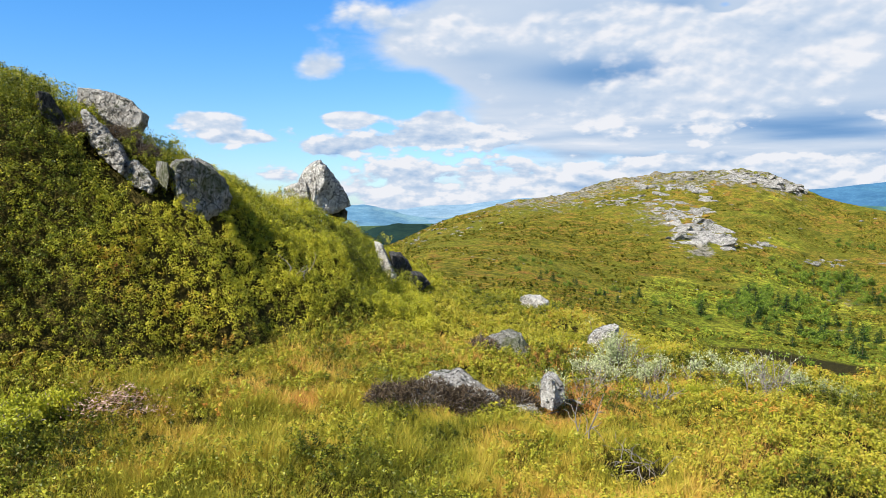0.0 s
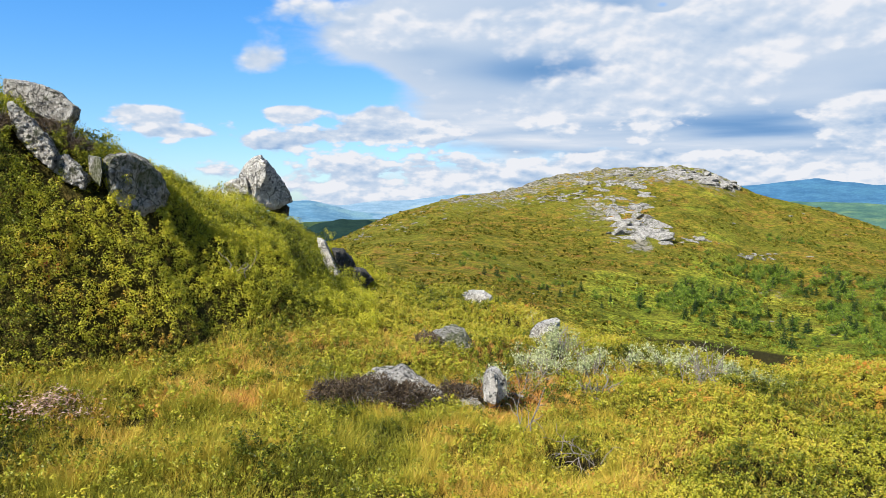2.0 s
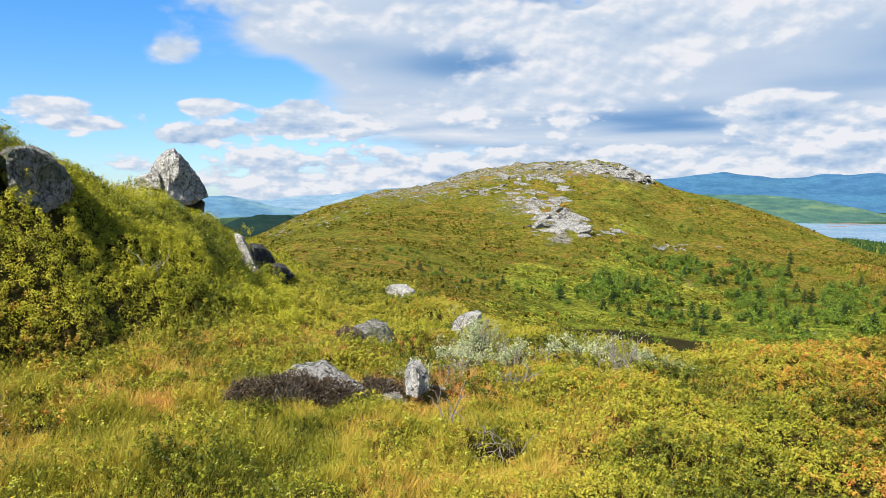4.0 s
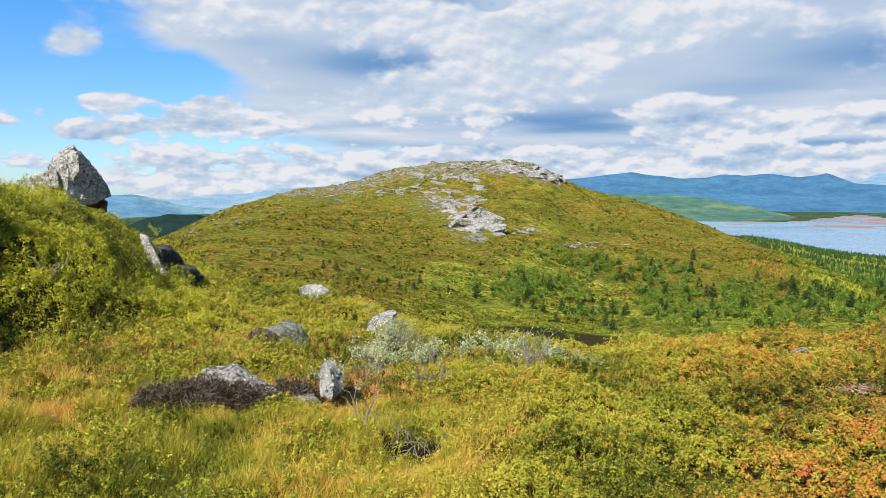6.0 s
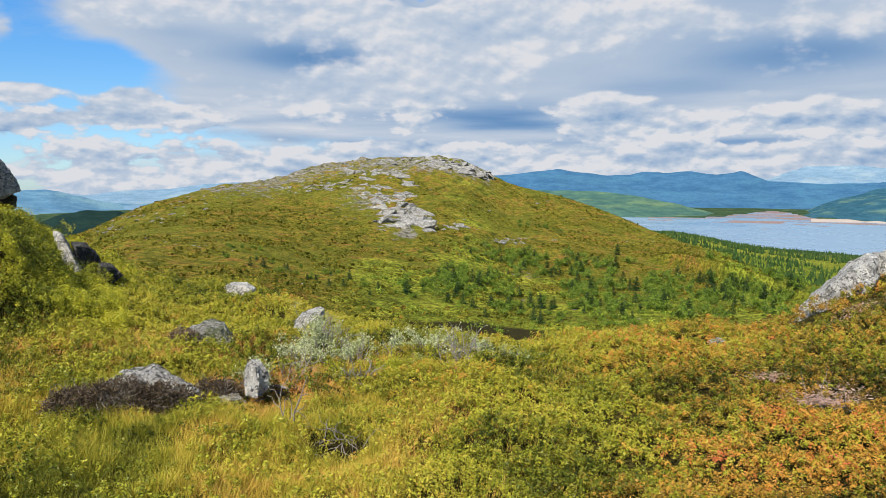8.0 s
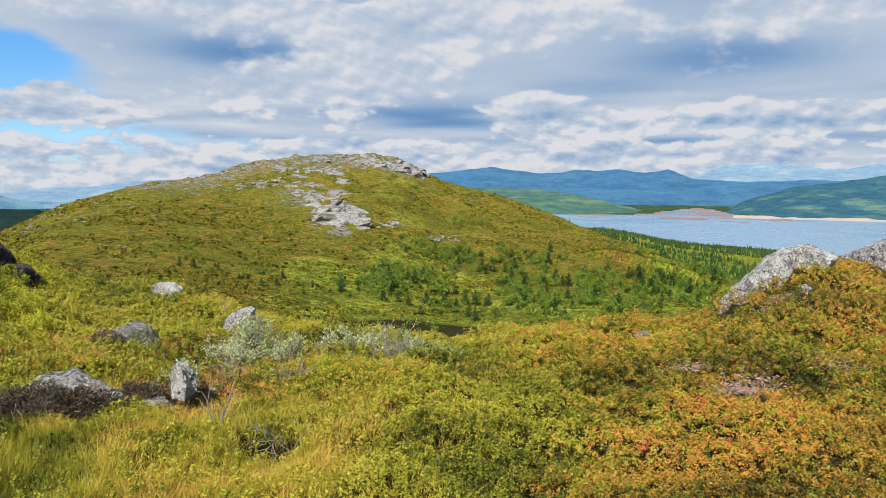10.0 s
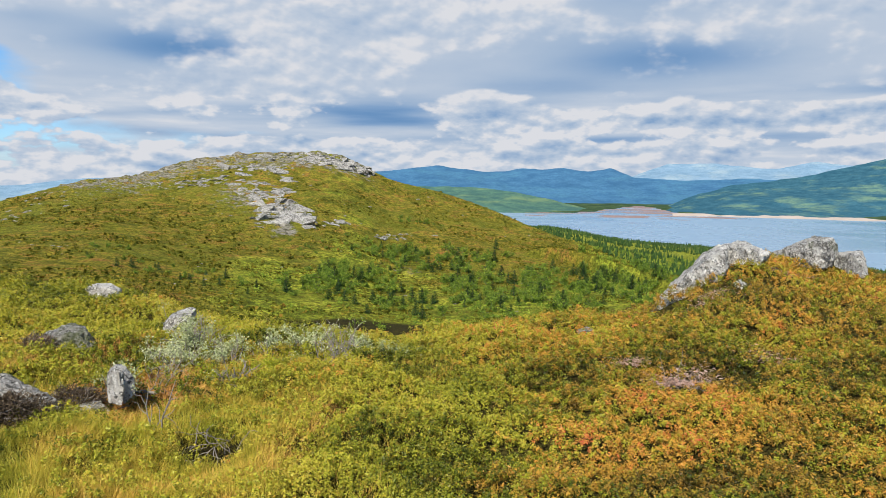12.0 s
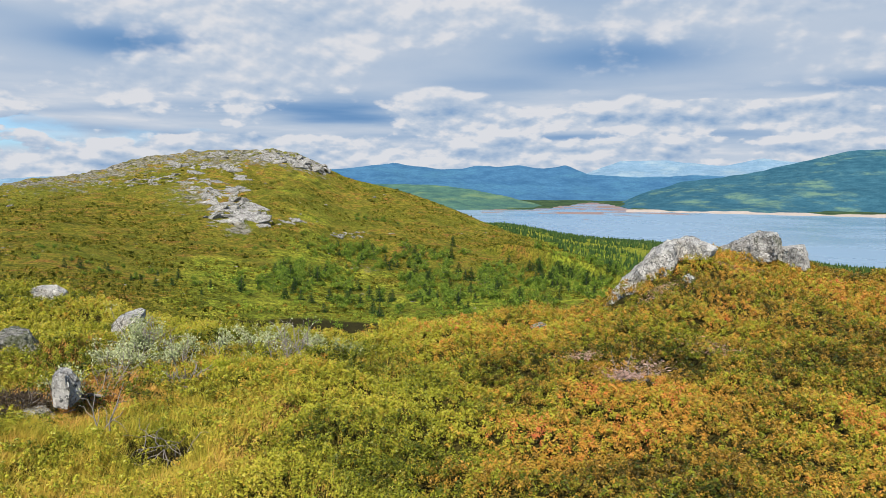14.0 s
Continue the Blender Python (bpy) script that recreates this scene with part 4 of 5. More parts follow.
def rustiness(x, y):
    r, az = np.hypot(x, y), np.degrees(np.arctan2(x, y))
    v = 0.16 + 0.44 * ease(az, 26, 50) - 0.08 * (1 - ease(r, 4.2, 5.5)) + 0.30 * fractal(x * 0.7, y * 0.7, 3, 401) + 0.15 * fractal(x * 3, y * 3, 2, 405)
    v = v + 0.6 * np.exp(-(((az + 24) / 5) ** 2) - ((r - 5.0) / 0.5) ** 2) + 0.12 * (1 - ease(az, -5, 4)) * np.exp(-((r - 6.3) / 0.5) ** 2)
    v = v - 0.10 * is_bank(x, y) - 0.22 * (ease(r, 6.4, 7.4) * (1 - ease(az, -2, 6))) + 0.25 * np.exp(-(((az - 52) / 4) ** 2) - ((r - 6.4) / 0.4) ** 2)
    return np.clip(v, 0, 1)


def clumped(name, label, rng, bands, mat, pick, wide, tall, fine=1.0, category="shrubs", turned=rustiness, heave=1.2):
    """Low shrubs as many small domes of leaves; bands: from, to, domes per square metre, leaves in each."""
    C, A, N, L, T, K = [], [], [], [], [], []
    for r0, r1, density, per in bands:
        n = int(density * 0.5 * (r1 * r1 - r0 * r0) * np.radians(108))
        x, y = scatter(rng, n, r0, r1)
        keep = open_ground(x, y) & pick(x, y, rng)
        x, y = x[keep], y[keep]
        n, r = len(x), np.hypot(x, y)
        base = np.stack([x, y, land(x, y) + lump_height(x, y) - 0.10], -1)
        lean = unit(slope_normal(x, y) + np.array([0, 0, 0.5]) + rng.normal(size=(n, 3)) * 0.12)
        side = unit(np.cross(lean, rng.normal(size=(n, 3))))
        front = np.cross(lean, side)
        swell = 1 + heave * np.clip(fractal(x * 2.1, y * 2.1, 3, 501), -0.7, 1)
        rad = rng.uniform(wide[0], wide[1], n) * (0.7 + 0.075 * r)
        high = rng.uniform(tall[0], tall[1], n) * swell * (0.75 + 0.04 * r)
        d = unit(rng.normal(size=(n, per, 3)) + np.array([0, 0, 0.35]))
        q = d * rng.uniform(0.5, 1.1, (n, per))[..., None] * rad[:, None, None]
        out = side[:, None] * d[..., :1] + front[:, None] * d[..., 1:2] + lean[:, None] * d[..., 2:]
        c = base[:, None] + side[:, None] * q[..., :1] + front[:, None] * q[..., 1:2] + lean[:, None] * (q[..., 2:] * 1.2 + high[:, None, None])
        C.append(c.reshape(-1, 3)), N.append(unit(out + rng.normal(size=out.shape) * 0.32 + np.array([0, 0, 0.2])).reshape(-1, 3))
        A.append(unit(rng.normal(size=out.shape) + out * 0.7).reshape(-1, 3))
        L.append((fine * (0.0088 + 0.0011 * r)[:, None] * rng.uniform(0.7, 1.35, (n, per))).ravel())
        own = rng.uniform(size=n)
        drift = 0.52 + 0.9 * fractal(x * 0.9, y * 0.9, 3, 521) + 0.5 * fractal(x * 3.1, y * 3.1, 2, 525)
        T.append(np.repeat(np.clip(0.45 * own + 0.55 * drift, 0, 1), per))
        red = np.clip((turned(x, y) + 0.75 * (rng.uniform(size=n) - 0.5) - 0.42) / 0.35, 0, 1)
        K.append(np.clip(np.repeat(red, per) + rng.normal(size=n * per) * 0.15, 0, 1))
    c, al, no, ln, ti, ru = (np.concatenate(v) for v in (C, A, N, L, T, K))
    al = unit(al - no * (al * no).sum(1)[:, None])
    side = np.cross(no, al)
    w = ln[:, None] * 0.36
    tri = np.stack([c - side * w, c + side * w, c + al * ln[:, None]], 1)
    me = mesh_of(name, tri.reshape(-1, 3), np.arange(3 * len(c)).reshape(-1, 3), mat, False)
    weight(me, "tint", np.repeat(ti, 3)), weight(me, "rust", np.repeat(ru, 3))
    return tagged(new(name, me), label, category, kind="stuff")


def is_bank(x, y):
    r, az = np.hypot(x, y), np.degrees(np.arctan2(x, y))
    return (az < -0.8 + 1.6 * fractal(x, y, 2, 11)) & (r > column(KNOLL, az, 1) + 0.1 + 0.25 * fractal(x * 1.5, y * 1.5, 2, 12))


rng = np.random.default_rng(11)
clumped("bilberry_shrubs", "low mat of green and rust-red bilberry and crowberry", rng,
        [(2.4, 4.4, 1150, 22), (4.4, 6.2, 850, 22), (6.2, 8.5, 560, 24), (8.5, 14, 300, 24)], SHRUB,
        lambda x, y, g: ~is_bank(x, y) & (g.uniform(size=len(x)) > grassiness(x, y) * 0.66), (0.015, 0.030), (0.02, 0.10))
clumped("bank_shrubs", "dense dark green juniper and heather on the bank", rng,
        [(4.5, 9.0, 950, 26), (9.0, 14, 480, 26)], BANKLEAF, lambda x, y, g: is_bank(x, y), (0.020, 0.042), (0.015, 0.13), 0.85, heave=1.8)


def grass():
    g = np.random.default_rng(21)
    x, y = scatter(g, 640000, 2.4, 7.6, -36, 34)
    keep = open_ground(x, y) & (g.uniform(size=len(x)) < 0.08 + 0.92 * grassiness(x, y) ** 1.4) & ~is_bank(x, y)
    x, y = x[keep], y[keep]
    r, k = np.hypot(x, y), len(x)
    root = np.stack([x, y, land(x, y) + lump_height(x, y) - 0.11], -1)
    tuft = fractal(x * 4.5, y * 4.5, 2, 77)
    tall = g.uniform(0.02, 0.085, k) * (1.15 + 0.9 * tuft)
    lean = g.normal(size=(k, 3)) * (0.38, 0.38, 0.1) + np.array([0.06, -0.03, 1.0])
    side = unit(np.cross(lean, g.normal(size=(k, 3)))) * (0.0006 + 0.00026 * r)[:, None]
    tri = np.stack([root - side, root + side, root + lean * tall[:, None]], 1)
    me = mesh_of("grass", tri.reshape(-1, 3), np.arange(3 * k).reshape(-1, 3), STRAW, False)
    dry = np.clip(0.52 - 0.16 * (1 - ease(np.degrees(np.arctan2(x, y)), -14, 2)) + 0.75 * fractal(x * 0.9, y * 0.9, 3, 601) + 0.35 * fractal(x * 4, y * 4, 2, 603) + 0.25 * np.exp(-((np.degrees(np.arctan2(x, y)) - 6) / 9) ** 2) + g.normal(size=k) * 0.12, 0, 1)
    weight(me, "tint", np.repeat(dry, 3))
    return tagged(new("grass", me), "straw-yellow and green grass in the hollow", "grass", kind="stuff")


grass()


def tube(verts, faces, pts, r0, r1, sides=4):
    """A thin tapering twig along pts, added to lists of places and corners."""
    start = len(verts)
    for i, p in enumerate(pts):
        t = (pts[min(i + 1, len(pts) - 1)] - pts[max(i - 1, 0)])
        t = t / (np.linalg.norm(t) + 1e-9)
        a = np.cross(t, (0.3, 0.9, 0.25))
        a /= np.linalg.norm(a) + 1e-9
        b = np.cross(t, a)
        rad = r0 + (r1 - r0) * i / (len(pts) - 1)
        for s in range(sides):
            w = 2 * math.pi * s / sides
            verts.append(p + (a * math.cos(w) + b * math.sin(w)) * rad)
    for i in range(len(pts) - 1):
        for s in range(sides):
            k = start + i * sides
            faces.append((k + s, k + (s + 1) % sides, k + sides + (s + 1) % sides, k + sides + s))


def wander(rng, p, way, length, steps=6, curl=0.35, droop=0.0):
    pts, way = [np.array(p, float)], unit(np.array(way, float))
    for k in range(steps):
        way = unit(way + rng.normal(size=3) * curl + np.array([0, 0, -droop]))
        pts.append(pts[-1] + way * length / steps)
    return pts


def bush(name, label, az, d, wide, tall, seed, leaf=WILLOW, stems=14, per=34, leafy=2.2, size=0.021, wood=TWIG):
    """A low many-stemmed bush: bare bent stems and small leaves along their outer halves."""
    g = np.random.default_rng(seed)
    base = spot(az, d)
    root = new(name)
    root.matrix_world = Matrix.Translation(base)
    tagged(root, label, "bush")
    verts, faces, tips, ways = [], [], [], []
    for k in range(stems):
        a = g.uniform(0, 6.28)
        out = np.array([math.cos(a) * wide / tall, math.sin(a) * wide / tall * 0.7, 0.9]) * np.array([g.uniform(0.2, 1), g.uniform(0.2, 1), 1])
        start = np.array([math.cos(a), math.sin(a), 0]) * wide * 0.22
        pts = wander(g, start + (0, 0, -0.03), out, tall * g.uniform(0.7, 1.2), 6, 0.25)
        tube(verts, faces, pts, 0.006, 0.002)
        for j in range(3):
            q = pts[2 + j]
            more = wander(g, q, pts[3 + j] - q + g.normal(size=3) * 0.04, tall * 0.42, 4, 0.4)
            tube(verts, faces, more, 0.003, 0.0012)
            tips += more[1:]
        tips += pts[3:]
    part("branchwork", mesh_of("branchwork", verts, faces, wood), root, "bare grey twigs")
    if leafy > 0:
        tips = np.array(tips)
        tips = tips[fractal(tips[:, 0] * 9 + seed, tips[:, 2] * 9 + tips[:, 1] * 5, 2, 5) > (0.08 if leaf is WILLOW else -2.0)]
        n = int(len(tips) * per * 0.3 * leafy)
        c = tips[g.integers(0, len(tips), n)] + g.normal(size=(n, 3)) * 0.025
        L = size * g.uniform(0.6, 1.3, n)
        me = leaves_mesh("leaves", c, unit(g.normal(size=(n, 3)) + (0, 0, 0.7)), unit(g.normal(size=(n, 3)) * 0.7 + (-0.4, -0.3, 0.6)), L, L * 0.5, leaf)
        part("foliage", me, root)
    return root


GREY = "grey-green downy willow bush on the edge of the heath"
for k, (az1, d, wide, tall, stems) in enumerate(((8.2, 5.55, 0.13, 0.30, 9), (12.2, 6.3, 0.26, 0.36, 16), (13.6, 6.9, 0.24, 0.48, 16), (16.2, 6.5, 0.20, 0.34, 12), (16.6, 5.9, 0.2, 0.22, 14), (18.8, 6.7, 0.10, 0.30, 6),
                                                  (20.2, 6.5, 0.1, 0.18, 6), (21.8, 6.9, 0.14, 0.36, 8), (27.6, 7.0, 0.16, 0.16, 7), (26.0, 7.0, 0.10, 0.26, 5), (29.6, 7.1, 0.18, 0.14, 7))):
    bush("willow_bush", GREY, az1, d, wide, tall, 600 + k, stems=stems)
for k, (az1, d, wide, tall) in enumerate(((24.8, 6.7, 0.22, 0.42), (23.6, 6.3, 0.2, 0.32), (11.2, 5.9, 0.2, 0.3))):
    bush("dead_shrub", "nearly bare grey shrub with a few pale leaves", az1, d, wide, tall, 640 + k, stems=12, leafy=0.12)
bush("dead_shrub", "bare forked grey twig standing in grass", 11.0, 4.75, 0.12, 0.34, 650, stems=3, leafy=0)
bush("leafy_shrub", "small bright yellow-green dwarf birch", 14.6, 6.0, 0.12, 0.16, 655, leaf=FERN, stems=8)
bush("leafy_shrub", "small bright yellow-green dwarf birch", 18.9, 6.1, 0.12, 0.14, 656, leaf=FERN, stems=7)


def twig_tangle(name, label, az, d, wide, seed, number=46, mat=TWIG, flat=0.16, thick=0.0045, up=0.02):
    """Dead roots and twigs that lie across one another."""
    g = np.random.default_rng(seed)
    root = new(name)
    root.matrix_world = Matrix.Translation(spot(az, d, up))
    for k in range(number):
        verts, faces = [], []
        p = np.array([g.normal() * wide * 0.45, g.normal() * wide * 0.3, g.uniform(-0.02, flat * 0.5)])
        pts = wander(g, p, g.normal(size=3) * (1, 0.7, 0.55), g.uniform(0.12, 0.34), 6, 0.4)
        tube(verts, faces, pts, thick * g.uniform(0.5, 1.2), 0.0012)
        part("twig", mesh_of("twig", verts, faces, mat), root)
    return tagged(root, label, "dead twigs")


twig_tangle("twig_tangle", "tangle of dead roots and twigs over bare peat", 14.9, 4.45, 0.28, 700, 24, thick=0.0035, up=0.12)
twig_tangle("twig_tangle", "grey dead twigs beside the upright stone", 10.3, 5.5, 0.25, 701, 26, thick=0.007)
twig_tangle("twig_tangle", "bleached dead twigs in a worn patch", 51.2, 6.3, 0.35, 702, 40, flat=0.05, thick=0.003)
twig_tangle("twig_tangle", "bare branch lying on the bank", -11.8, 7.6, 0.3, 705, 12, flat=0.1, thick=0.006)


def fern(az, d, seed, tall=0.34):
    """A tuft of arching fronds, each with a midrib and many leaflets."""
    g = np.random.default_rng(seed)
    root = new("fern")
    root.matrix_world = Matrix.Translation(spot(az, d))
    tagged(root, "bright yellow-green fern tuft at the foot of the bank", "fern")
    for f in range(15):
        a = g.uniform(0, 6.28)
        pts = wander(g, (0, 0, 0.02), (math.cos(a) * 0.8, math.sin(a) * 0.8, 1.0), tall * g.uniform(0.8, 1.3), 9, 0.08, 0.16)
        c, al, no, ln = [], [], [], []
        for i in range(2, 10):
            t = unit(pts[i] - pts[i - 1])
            s = unit(np.cross(t, (0, 0, 1)))
            for sign in (-1, 1):
                for part_way in (0.0, 0.5):
                    size = 0.09 * (1 - i / 11.0)
                    w = unit(s * sign + t * 0.4)
                    c.append(pts[i] - (pts[i] - pts[i - 1]) * part_way + w * size * 0.5), al.append(w), no.append(unit(np.cross(t, s) * np.array(1.0) + g.normal(size=3) * 0.2)), ln.append(size)
        L = np.array(ln)
        part("frond", leaves_mesh("frond", np.array(c), np.array(al), np.array(no), L, L * 0.32, FERN), root)


def heather_clump(az, d, wide, deep, tall, seed, n=9000, up=0.0, label="withered brown heather over a low rock"):
    """A dome of dead brown heather: fine twigs and withered leaves."""
    g = np.random.default_rng(seed)
    root = new("heather_clump")
    root.matrix_world = Matrix.Translation(spot(az, d, up)) @ pose(0, 0, 0, 0, 0, -az)
    tagged(root, label, "heather")
    q = unit(g.normal(size=(n, 3)))
    q[:, 2] = np.abs(q[:, 2])
    c = q * g.uniform(0.7, 1.05, (n, 1)) * (wide, deep, tall) * (1 + 0.22 * fractal(q[:, 0] * 5 + seed, q[:, 1] * 5, 2, seed))[:, None]
    L = g.uniform(0.012, 0.03, n)
    part("foliage", leaves_mesh("foliage", c, unit(q + g.normal(size=(n, 3)) * 0.7), unit(g.normal(size=(n, 3)) + q), L, L * 0.3, HEATHER), root)
    verts, faces = [], []
    for k in range(90):
        i = g.integers(0, n)
        tube(verts, faces, wander(g, c[i] * 0.75, q[i] + g.normal(size=3) * 0.6, g.uniform(0.05, 0.16), 4, 0.35), 0.0022, 0.0009)
    part("branchwork", mesh_of("branchwork", verts, faces, TWIG), root, "thin dead grey twigs")


heather_clump(-1.6, 5.02, 0.30, 0.15, 0.22, 811, 7500), heather_clump(-4.2, 5.1, 0.18, 0.12, 0.15, 812, 3200), heather_clump(1.8, 5.02, 0.26, 0.13, 0.20, 817, 5000), heather_clump(5.6, 5.4, 0.2, 0.12, 0.15, 813, 3500), heather_clump(3.2, 6.95, 0.16, 0.12, 0.17, 814, 3000)
LITTER = leaf_material("bleached_litter", [(0.0, (0.10, 0.06, 0.04)), (0.5, (0.36, 0.22, 0.16)), (1.0, (0.62, 0.46, 0.38))], 0.8, 0.1)


def litter_patch(az, d, wide, deep, seed, n=900):
    """A worn spot with bleached twigs and dry leaves lying flat."""
    g = np.random.default_rng(seed)
    x, y = polar(az, d)
    q = g.normal(size=(n, 2)) * (wide * 0.5, deep * 0.5)
    px, py = x + q[:, 0], y + q[:, 1]
    c = np.stack([px, py, land(px, py) + lump_height(px, py) - 0.05 + g.uniform(0, 0.035, n)], -1)
    L = g.uniform(0.015, 0.045, n)
    ob = new("litter", leaves_mesh("litter", c, unit(g.normal(size=(n, 3)) * (1, 1, 0.2)), unit(g.normal(size=(n, 3)) * 0.4 + (0, 0, 1)), L, L * 0.22, LITTER))
    return tagged(ob, "bleached pinkish twigs and dry leaves on the heath", "plant litter", kind="stuff")


for k, (az1, d, wide, deep) in enumerate(((52.0, 6.5, 0.35, 0.2), (50.4, 6.2, 0.22, 0.14), (56.6, 7.2, 0.25, 0.2), (52.6, 9.3, 0.3, 0.25), (57.6, 11.4, 0.35, 0.3), (47.0, 6.6, 0.2, 0.12), (-24.5, 5.0, 0.3, 0.18))):
    litter_patch(az1, d, wide, deep, 900 + k)
for az1, d, wide, seed in ((-23.9, 7.7, 0.24, 815), (-22.5, 7.65, 0.22, 816), (-26.1, 7.75, 0.16, 818), (-26.4, 7.5, 0.16, 819)):
    heather_clump(az1, d, wide, 0.2, 0.13, seed, 4500, -0.03, "brown heather growing between the boulders")
fern(-31.6, 4.9, 802, 0.16)
for k, (az1, d, wide, tall) in enumerate(((-30.0, 5.0, 0.18, 0.18), (-31.8, 4.7, 0.2, 0.2), (-28.2, 5.1, 0.14, 0.14))):
    bush("leafy_shrub", "bright yellow-green leafy shrub at the foot of the bank", az1, d, wide, tall, 660 + k, leaf=FERN, stems=16, leafy=1.2, size=0.024)

# ---- trees of the valley ----
NEEDLE = leaf_material("spruce_needles", [(0.0, (0.012, 0.030, 0.010)), (0.5, (0.035, 0.07, 0.018)), (1.0, (0.09, 0.13, 0.03))], 0.7, 0.15, gloss=0.05)
BIRCH = leaf_material("birch_leaf", [(0.0, (0.018, 0.042, 0.008)), (0.45, (0.11, 0.18, 0.022)), (1.0, (0.33, 0.39, 0.045))], 0.6, 0.25, gloss=0.05)
SCRUB = leaf_material("scrub_leaf", [(0.0, (0.030, 0.060, 0.010)), (0.45, (0.15, 0.22, 0.025)), (1.0, (0.36, 0.42, 0.05))], 0.6, 0.3, gloss=0.05)


def spruce(seed, whorls=11):
    """A small spruce one metre tall: trunk, and drooping sprays getting shorter towards the tip."""
    g = np.random.default_rng(seed)
    root = new("spruce_tree")
    verts, faces = [], []
    tube(verts, faces, [np.array([0, 0, -0.05]), np.array([0.004, 0, 0.4]), np.array([0, 0.004, 0.98])], 0.028, 0.004, 6)
    part("trunk", mesh_of("trunk", verts, faces, BARK), root)
    c, al, no, ln = [], [], [], []
    for k in range(whorls):
        h = 0.08 + 0.88 * k / whorls
        reach = 0.30 * (1 - h) ** 0.85 * g.uniform(0.75, 1.15) + 0.03
        for s in range(9):
            a = s * 0.7 + k * 1.1 + g.uniform(-0.3, 0.3)
            w = np.array([math.cos(a), math.sin(a), -0.25 + 0.5 * h])
            for j in (0.35, 0.7, 1.0):
                c.append(w * reach * j * g.uniform(0.8, 1.1) + np.array([0, 0, h + g.uniform(-0.03, 0.03)]))
                al.append(unit(w + g.normal(size=3) * 0.3)), no.append(unit(np.array([0, 0, 1]) + g.normal(size=3) * 0.4)), ln.append(0.13 * (1.15 - 0.75 * h))
    L = np.array(ln)
    part("crown", leaves_mesh("crown", np.array(c), np.array(al), np.array(no), L, L * 0.75, NEEDLE, 0.3), root)
    return tagged(root, "small dark green spruce on the valley side", "tree", "spruces of the valley")


def birch(seed, stems=4):
    """A scrubby mountain birch one metre tall: crooked stems and an uneven, gappy crown."""
    g = np.random.default_rng(seed)
    root = new("birch_tree")
    verts, faces, tips = [], [], []
    for s in range(stems):
        a = g.uniform(0, 6.28)
        pts = wander(g, (0, 0, -0.04), (math.cos(a) * 0.55, math.sin(a) * 0.55, 1), g.uniform(0.6, 0.95), 6, 0.22)
        tube(verts, faces, pts, 0.022, 0.006)
        tips += pts[2:]
        for j in range(4):
            more = wander(g, pts[2 + j], g.normal(size=3) * (1, 1, 0.4) + (0, 0, 0.35), 0.36, 4, 0.3)
            tube(verts, faces, more, 0.008, 0.003)
            tips += more[1:]
    part("trunk", mesh_of("trunk", verts, faces, BARK), root, "crooked grey stems")
    tips = np.array(tips)
    n = 620
    c = tips[g.integers(0, len(tips), n)] + g.normal(size=(n, 3)) * 0.06
    L = g.uniform(0.06, 0.12, n)
    part("crown", leaves_mesh("crown", c, unit(g.normal(size=(n, 3))), unit(g.normal(size=(n, 3)) + (-0.4, -0.2, 0.7)), L, L * 0.7, BIRCH), root)
    return tagged(root, "scrubby green mountain birch on the valley side", "tree", "birches of the valley")


SPRUCES, BIRCHES = [spruce(k) for k in range(5)], [birch(20 + k) for k in range(5)]
for k, ob in enumerate(SPRUCES + BIRCHES):
    ob.matrix_world = Matrix.Translation(spot(24 + 2.3 * k, 128 + 3 * k, -0.05)) @ Matrix.Scale(2.0, 4)


def plant_tree(kind, az, r, tall, n):
    ob = kind[n % len(kind)]
    g = copy_thing(ob, pose(*spot(az, r, -0.05), 0, 0, n * 137 % 360))
    g.scale = (tall * 1.05, tall * 1.05, tall)


rng = np.random.default_rng(31)
n = 0
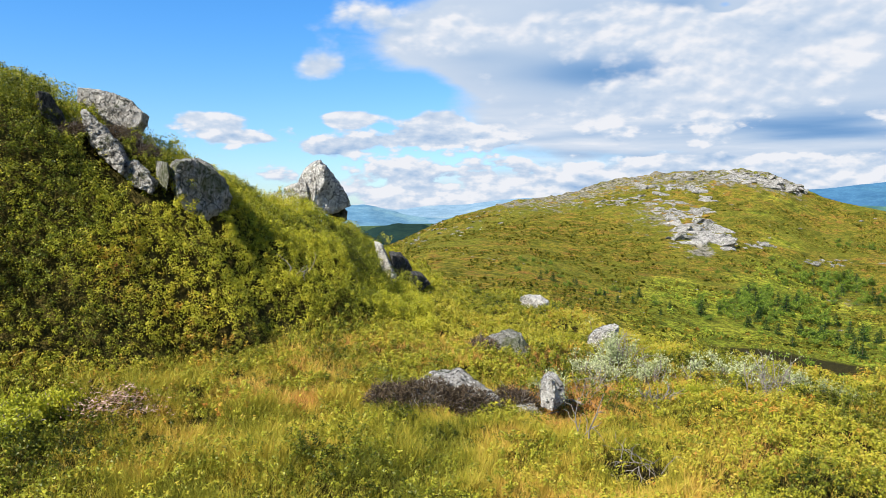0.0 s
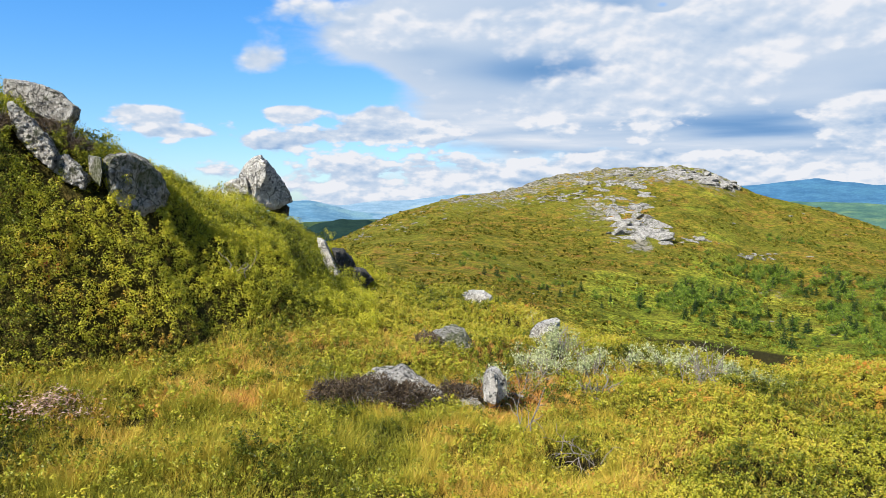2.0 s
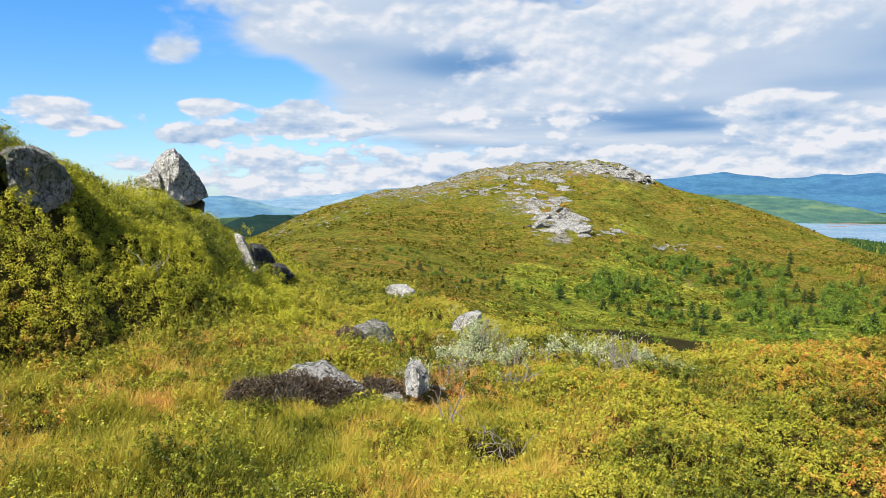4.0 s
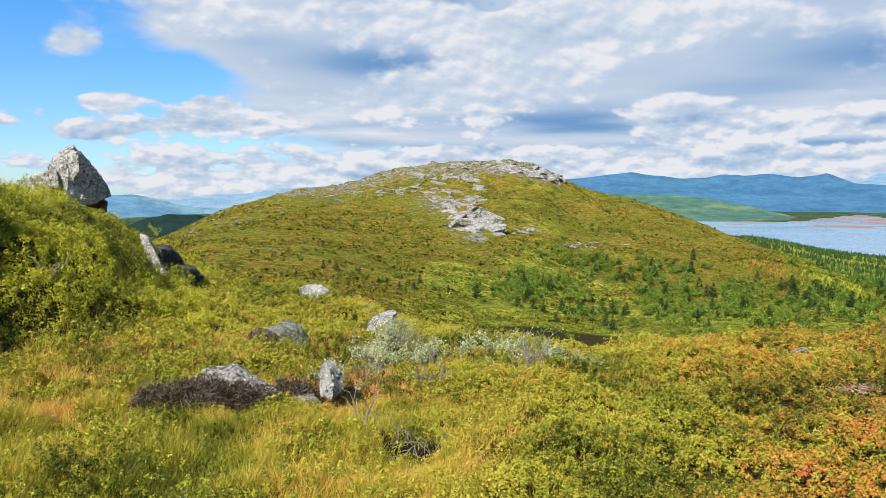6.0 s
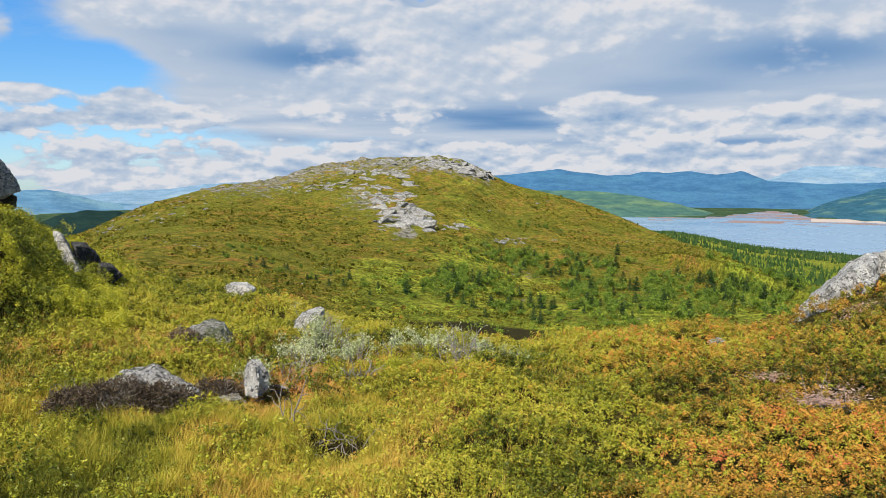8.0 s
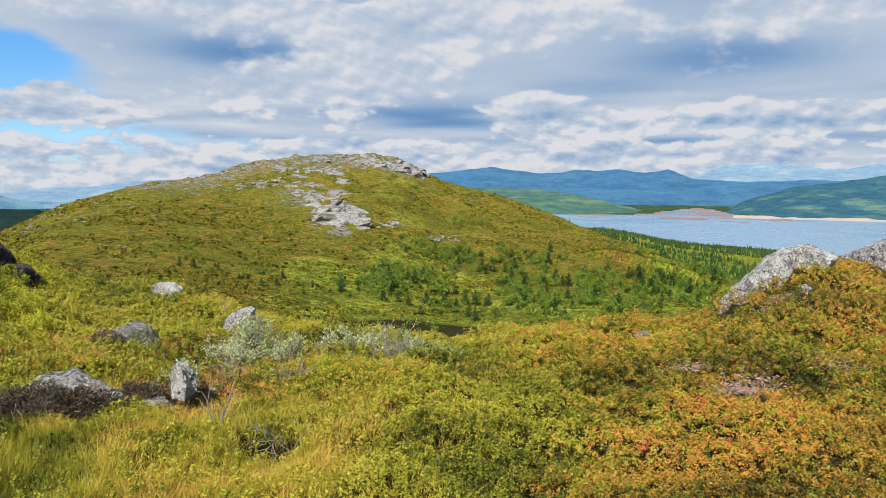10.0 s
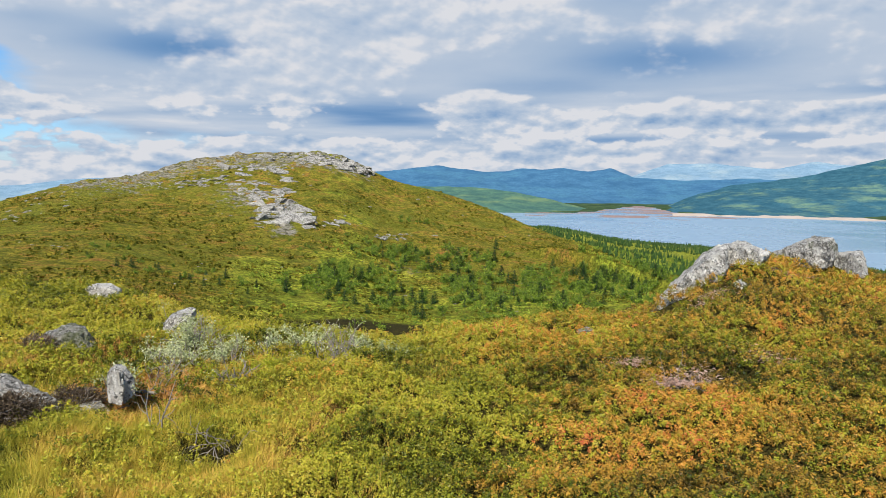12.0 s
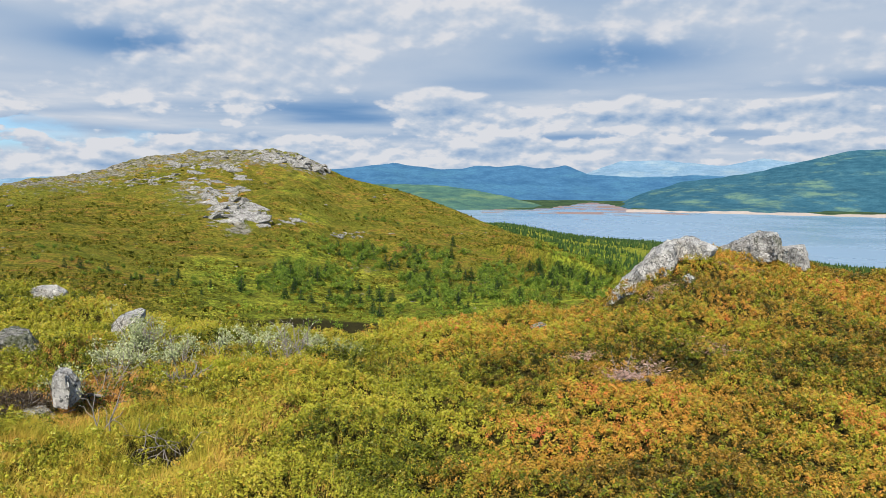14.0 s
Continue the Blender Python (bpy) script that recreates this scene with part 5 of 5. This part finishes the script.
# thickets: bearing, angle, spread of both, birches, spruces, height
for az0, el0, sa, se, nb, ns, tall in ((23.2, -7.7, 0.9, 0.45, 28, 4, 2.2), (22.0, -8.5, 1.5, 0.4, 10, 5, 1.6), (27.8, -5.9, 1.3, 0.4, 20, 3, 2.0), (29.5, -6.8, 1.6, 0.6, 24, 8, 2.2), (26.5, -8.2, 1.4, 0.6, 16, 8, 2.0), (33.0, -6.6, 1.6, 0.7, 18, 8, 2.2),
                                       (33.5, -8.8, 1.6, 0.8, 24, 7, 2.0), (37.5, -8.2, 1.8, 0.8, 26, 10, 2.2), (36.5, -10.0, 1.5, 0.6, 14, 3, 1.7), (41.5, -7.9, 1.6, 0.6, 20, 12, 2.3), (45.0, -7.4, 1.6, 0.5, 16, 16, 2.4), (42.5, -9.2, 1.8, 0.5, 16, 5, 2.0), (47.5, -8.2, 1.5, 0.5, 20, 8, 2.2), (30.0, -9.6, 3.0, 0.7, 12, 10, 1.5),
                                       (24.5, -5.3, 1.2, 0.25, 9, 1, 1.2), (20.5, -5.6, 1.2, 0.4, 9, 0, 1.0), (18.5, -8.2, 2.6, 0.5, 10, 4, 1.2), (7.2, -5.0, 1.0, 0.08, 10, 0, 0.9), (12.5, -7.5, 2.5, 0.35, 8, 4, 1.1), (29.5, -3.4, 0.9, 0.15, 16, 0, 1.2), (9, -6.3, 2.0, 0.2, 5, 4, 1.0)):
    for k in range(nb + ns):
        az1, r = az0 + rng.normal() * sa, on_slope(az0 + rng.normal() * sa * 0.3, el0 + rng.normal() * se)
        if r and r < 290:
            plant_tree(BIRCHES if k < nb else SPRUCES, az1, r, tall * rng.uniform(0.5, 1.2) * (1.25 if k < nb else 1.35), n)
            n += 1
for az1, e, tall in ((19.6, -8.75, 3.0), (22.9, -9.3, 2.0), (29.6, -10.6, 2.6), (30.1, -10.9, 2.4), (24.8, -9.7, 2.0), (26.2, -9.6, 2.4), (8.6, -6.5, 2.0), (7.6, -6.4, 1.7)):
    r = on_slope(az1, e)
    plant_tree(SPRUCES, az1, r or 110, tall, n)
    n += 1


def far_woods():
    """The woods of the lowland towards the lake: thousands of small trees as one."""
    g = np.random.default_rng(41)
    m = 8000
    az = g.uniform(36, 74, m)
    r = 190 + 1300 * g.uniform(0, 1, m) ** 1.7
    x, y = polar(az, r)
    z = land(x, y)
    ok = (z > LAKE + 2) & (fractal(x / 60, y / 60, 3, 900) > -0.12 - ease(r, 500, 1200) * 0.6) & (r > np.interp(az, HILL[:, 0], HILL[:, 1]) * 0.98)
    x, y, z = x[ok], y[ok], z[ok]
    k = len(x)
    tall = g.uniform(1.3, 5.0, k) * (0.55 + 0.45 * ease(np.hypot(x, y), 200, 700))
    wide = tall * g.uniform(0.15, 0.27, k)
    verts, faces = [], []
    rings = 5
    for ring, (h, w) in enumerate(((0.02, 0.8), (0.18, 1.0), (0.45, 0.72), (0.72, 0.42), (1.0, 0.02))):
        for s in range(6):
            a = s * 1.047 + g.uniform(-0.3, 0.3, k)
            f = w * wide * g.uniform(0.65, 1.25, k)
            verts.append(np.stack([x + np.cos(a) * f, y + np.sin(a) * f, z + tall * h * g.uniform(0.93, 1.05, k)], -1))
    V = np.stack(verts, 1).reshape(-1, 3)
    base = (np.arange(k) * rings * 6)[:, None]
    F = [base + [q * 6 + s, q * 6 + (s + 1) % 6, (q + 1) * 6 + (s + 1) % 6, (q + 1) * 6 + s] for q in range(rings - 1) for s in range(6)]
    me = mesh_of("far_woods", V, np.concatenate(F, 0), NEEDLE, False)
    return tagged(new("far_woods", me), "dark spruce woods on the lowland by the lake", "woods", kind="stuff")


far_woods()


def scrub():
    """Low willow and birch scrub between the trees of the valley."""
    g = np.random.default_rng(61)
    m = 5200
    az, r = g.uniform(17, 60, m), np.sqrt(g.uniform(90**2, 330**2, m))
    x, y = polar(az, r)
    u = (r - 85) / (np.interp(az, HILL[:, 0], HILL[:, 1]) - 85)
    ok = (fractal(x / 16, y / 16, 3, 970) + 0.55 * fractal(x / 5, y / 5, 2, 971) > 0.10 - 0.4 * ease(az, 34, 46)) & ((u < 0.48 - 0.2 * (1 - ease(az, 22, 30))) | (az > 43))
    x, y = x[ok], y[ok]
    per, k = 26, len(x)
    tall = g.uniform(0.35, 1.1, k)
    d = g.normal(size=(k, per, 3)) * np.stack([tall * 0.42, tall * 0.42, tall * 0.3], -1)[:, None]
    c = (np.stack([x, y, land(x, y) + tall * 0.45], -1)[:, None] + d).reshape(-1, 3)
    L = np.repeat(tall, per) * g.uniform(0.22, 0.42, len(c))
    me = leaves_mesh("scrub", c, unit(g.normal(size=c.shape)), unit(g.normal(size=c.shape) * 0.7 + unit(d.reshape(-1, 3)) + (0, 0, 0.5)), L, L * 0.75, SCRUB)
    return tagged(new("scrub", me), "bright green willow and birch scrub in the valley", "shrubs", kind="stuff")


scrub()


def hill_tufts():
    """Tussocks and dwarf shrubs all over the far hill."""
    g = np.random.default_rng(51)
    m = 42000
    az, r = g.uniform(-6, 50, m), np.sqrt(g.uniform(88**2, 300**2, m))
    x, y = polar(az, r)
    ok = (fractal(x / 9, y / 9, 3, 950) > -0.15) & (r < np.interp(az, HILL[:, 0], HILL[:, 1]) + 3) & (hill_rock(x, y) < 0.5)
    x, y = x[ok], y[ok]
    per = 4
    X, Y = np.repeat(x, per) + g.normal(size=len(x) * per) * 0.22, np.repeat(y, per) + g.normal(size=len(x) * per) * 0.22
    size = np.repeat(g.uniform(0.15, 0.42, len(x)) * np.where(g.uniform(size=len(x)) > 0.86, 2.1, 1.0), per) * g.uniform(0.7, 1.2, len(X))
    c = np.stack([X, Y, land(X, Y) + size * 0.3], -1)
    me = leaves_mesh("tussocks", c, unit(g.normal(size=c.shape) + (0, 0, 0.6)), unit(g.normal(size=c.shape) + (-0.4, -0.2, 0.8)), size, size * 0.8, HILLTUFT)
    return tagged(new("tussocks", me), "olive and ochre tussocks over the hillside", "shrubs", kind="stuff")


HILLTUFT = leaf_material("tussock", [(0.0, (0.022, 0.035, 0.005)), (0.45, (0.075, 0.08, 0.009)), (0.75, (0.20, 0.165, 0.018)), (1.0, (0.28, 0.14, 0.03))], 0.8, 0.2, gloss=0.05)
hill_tufts()
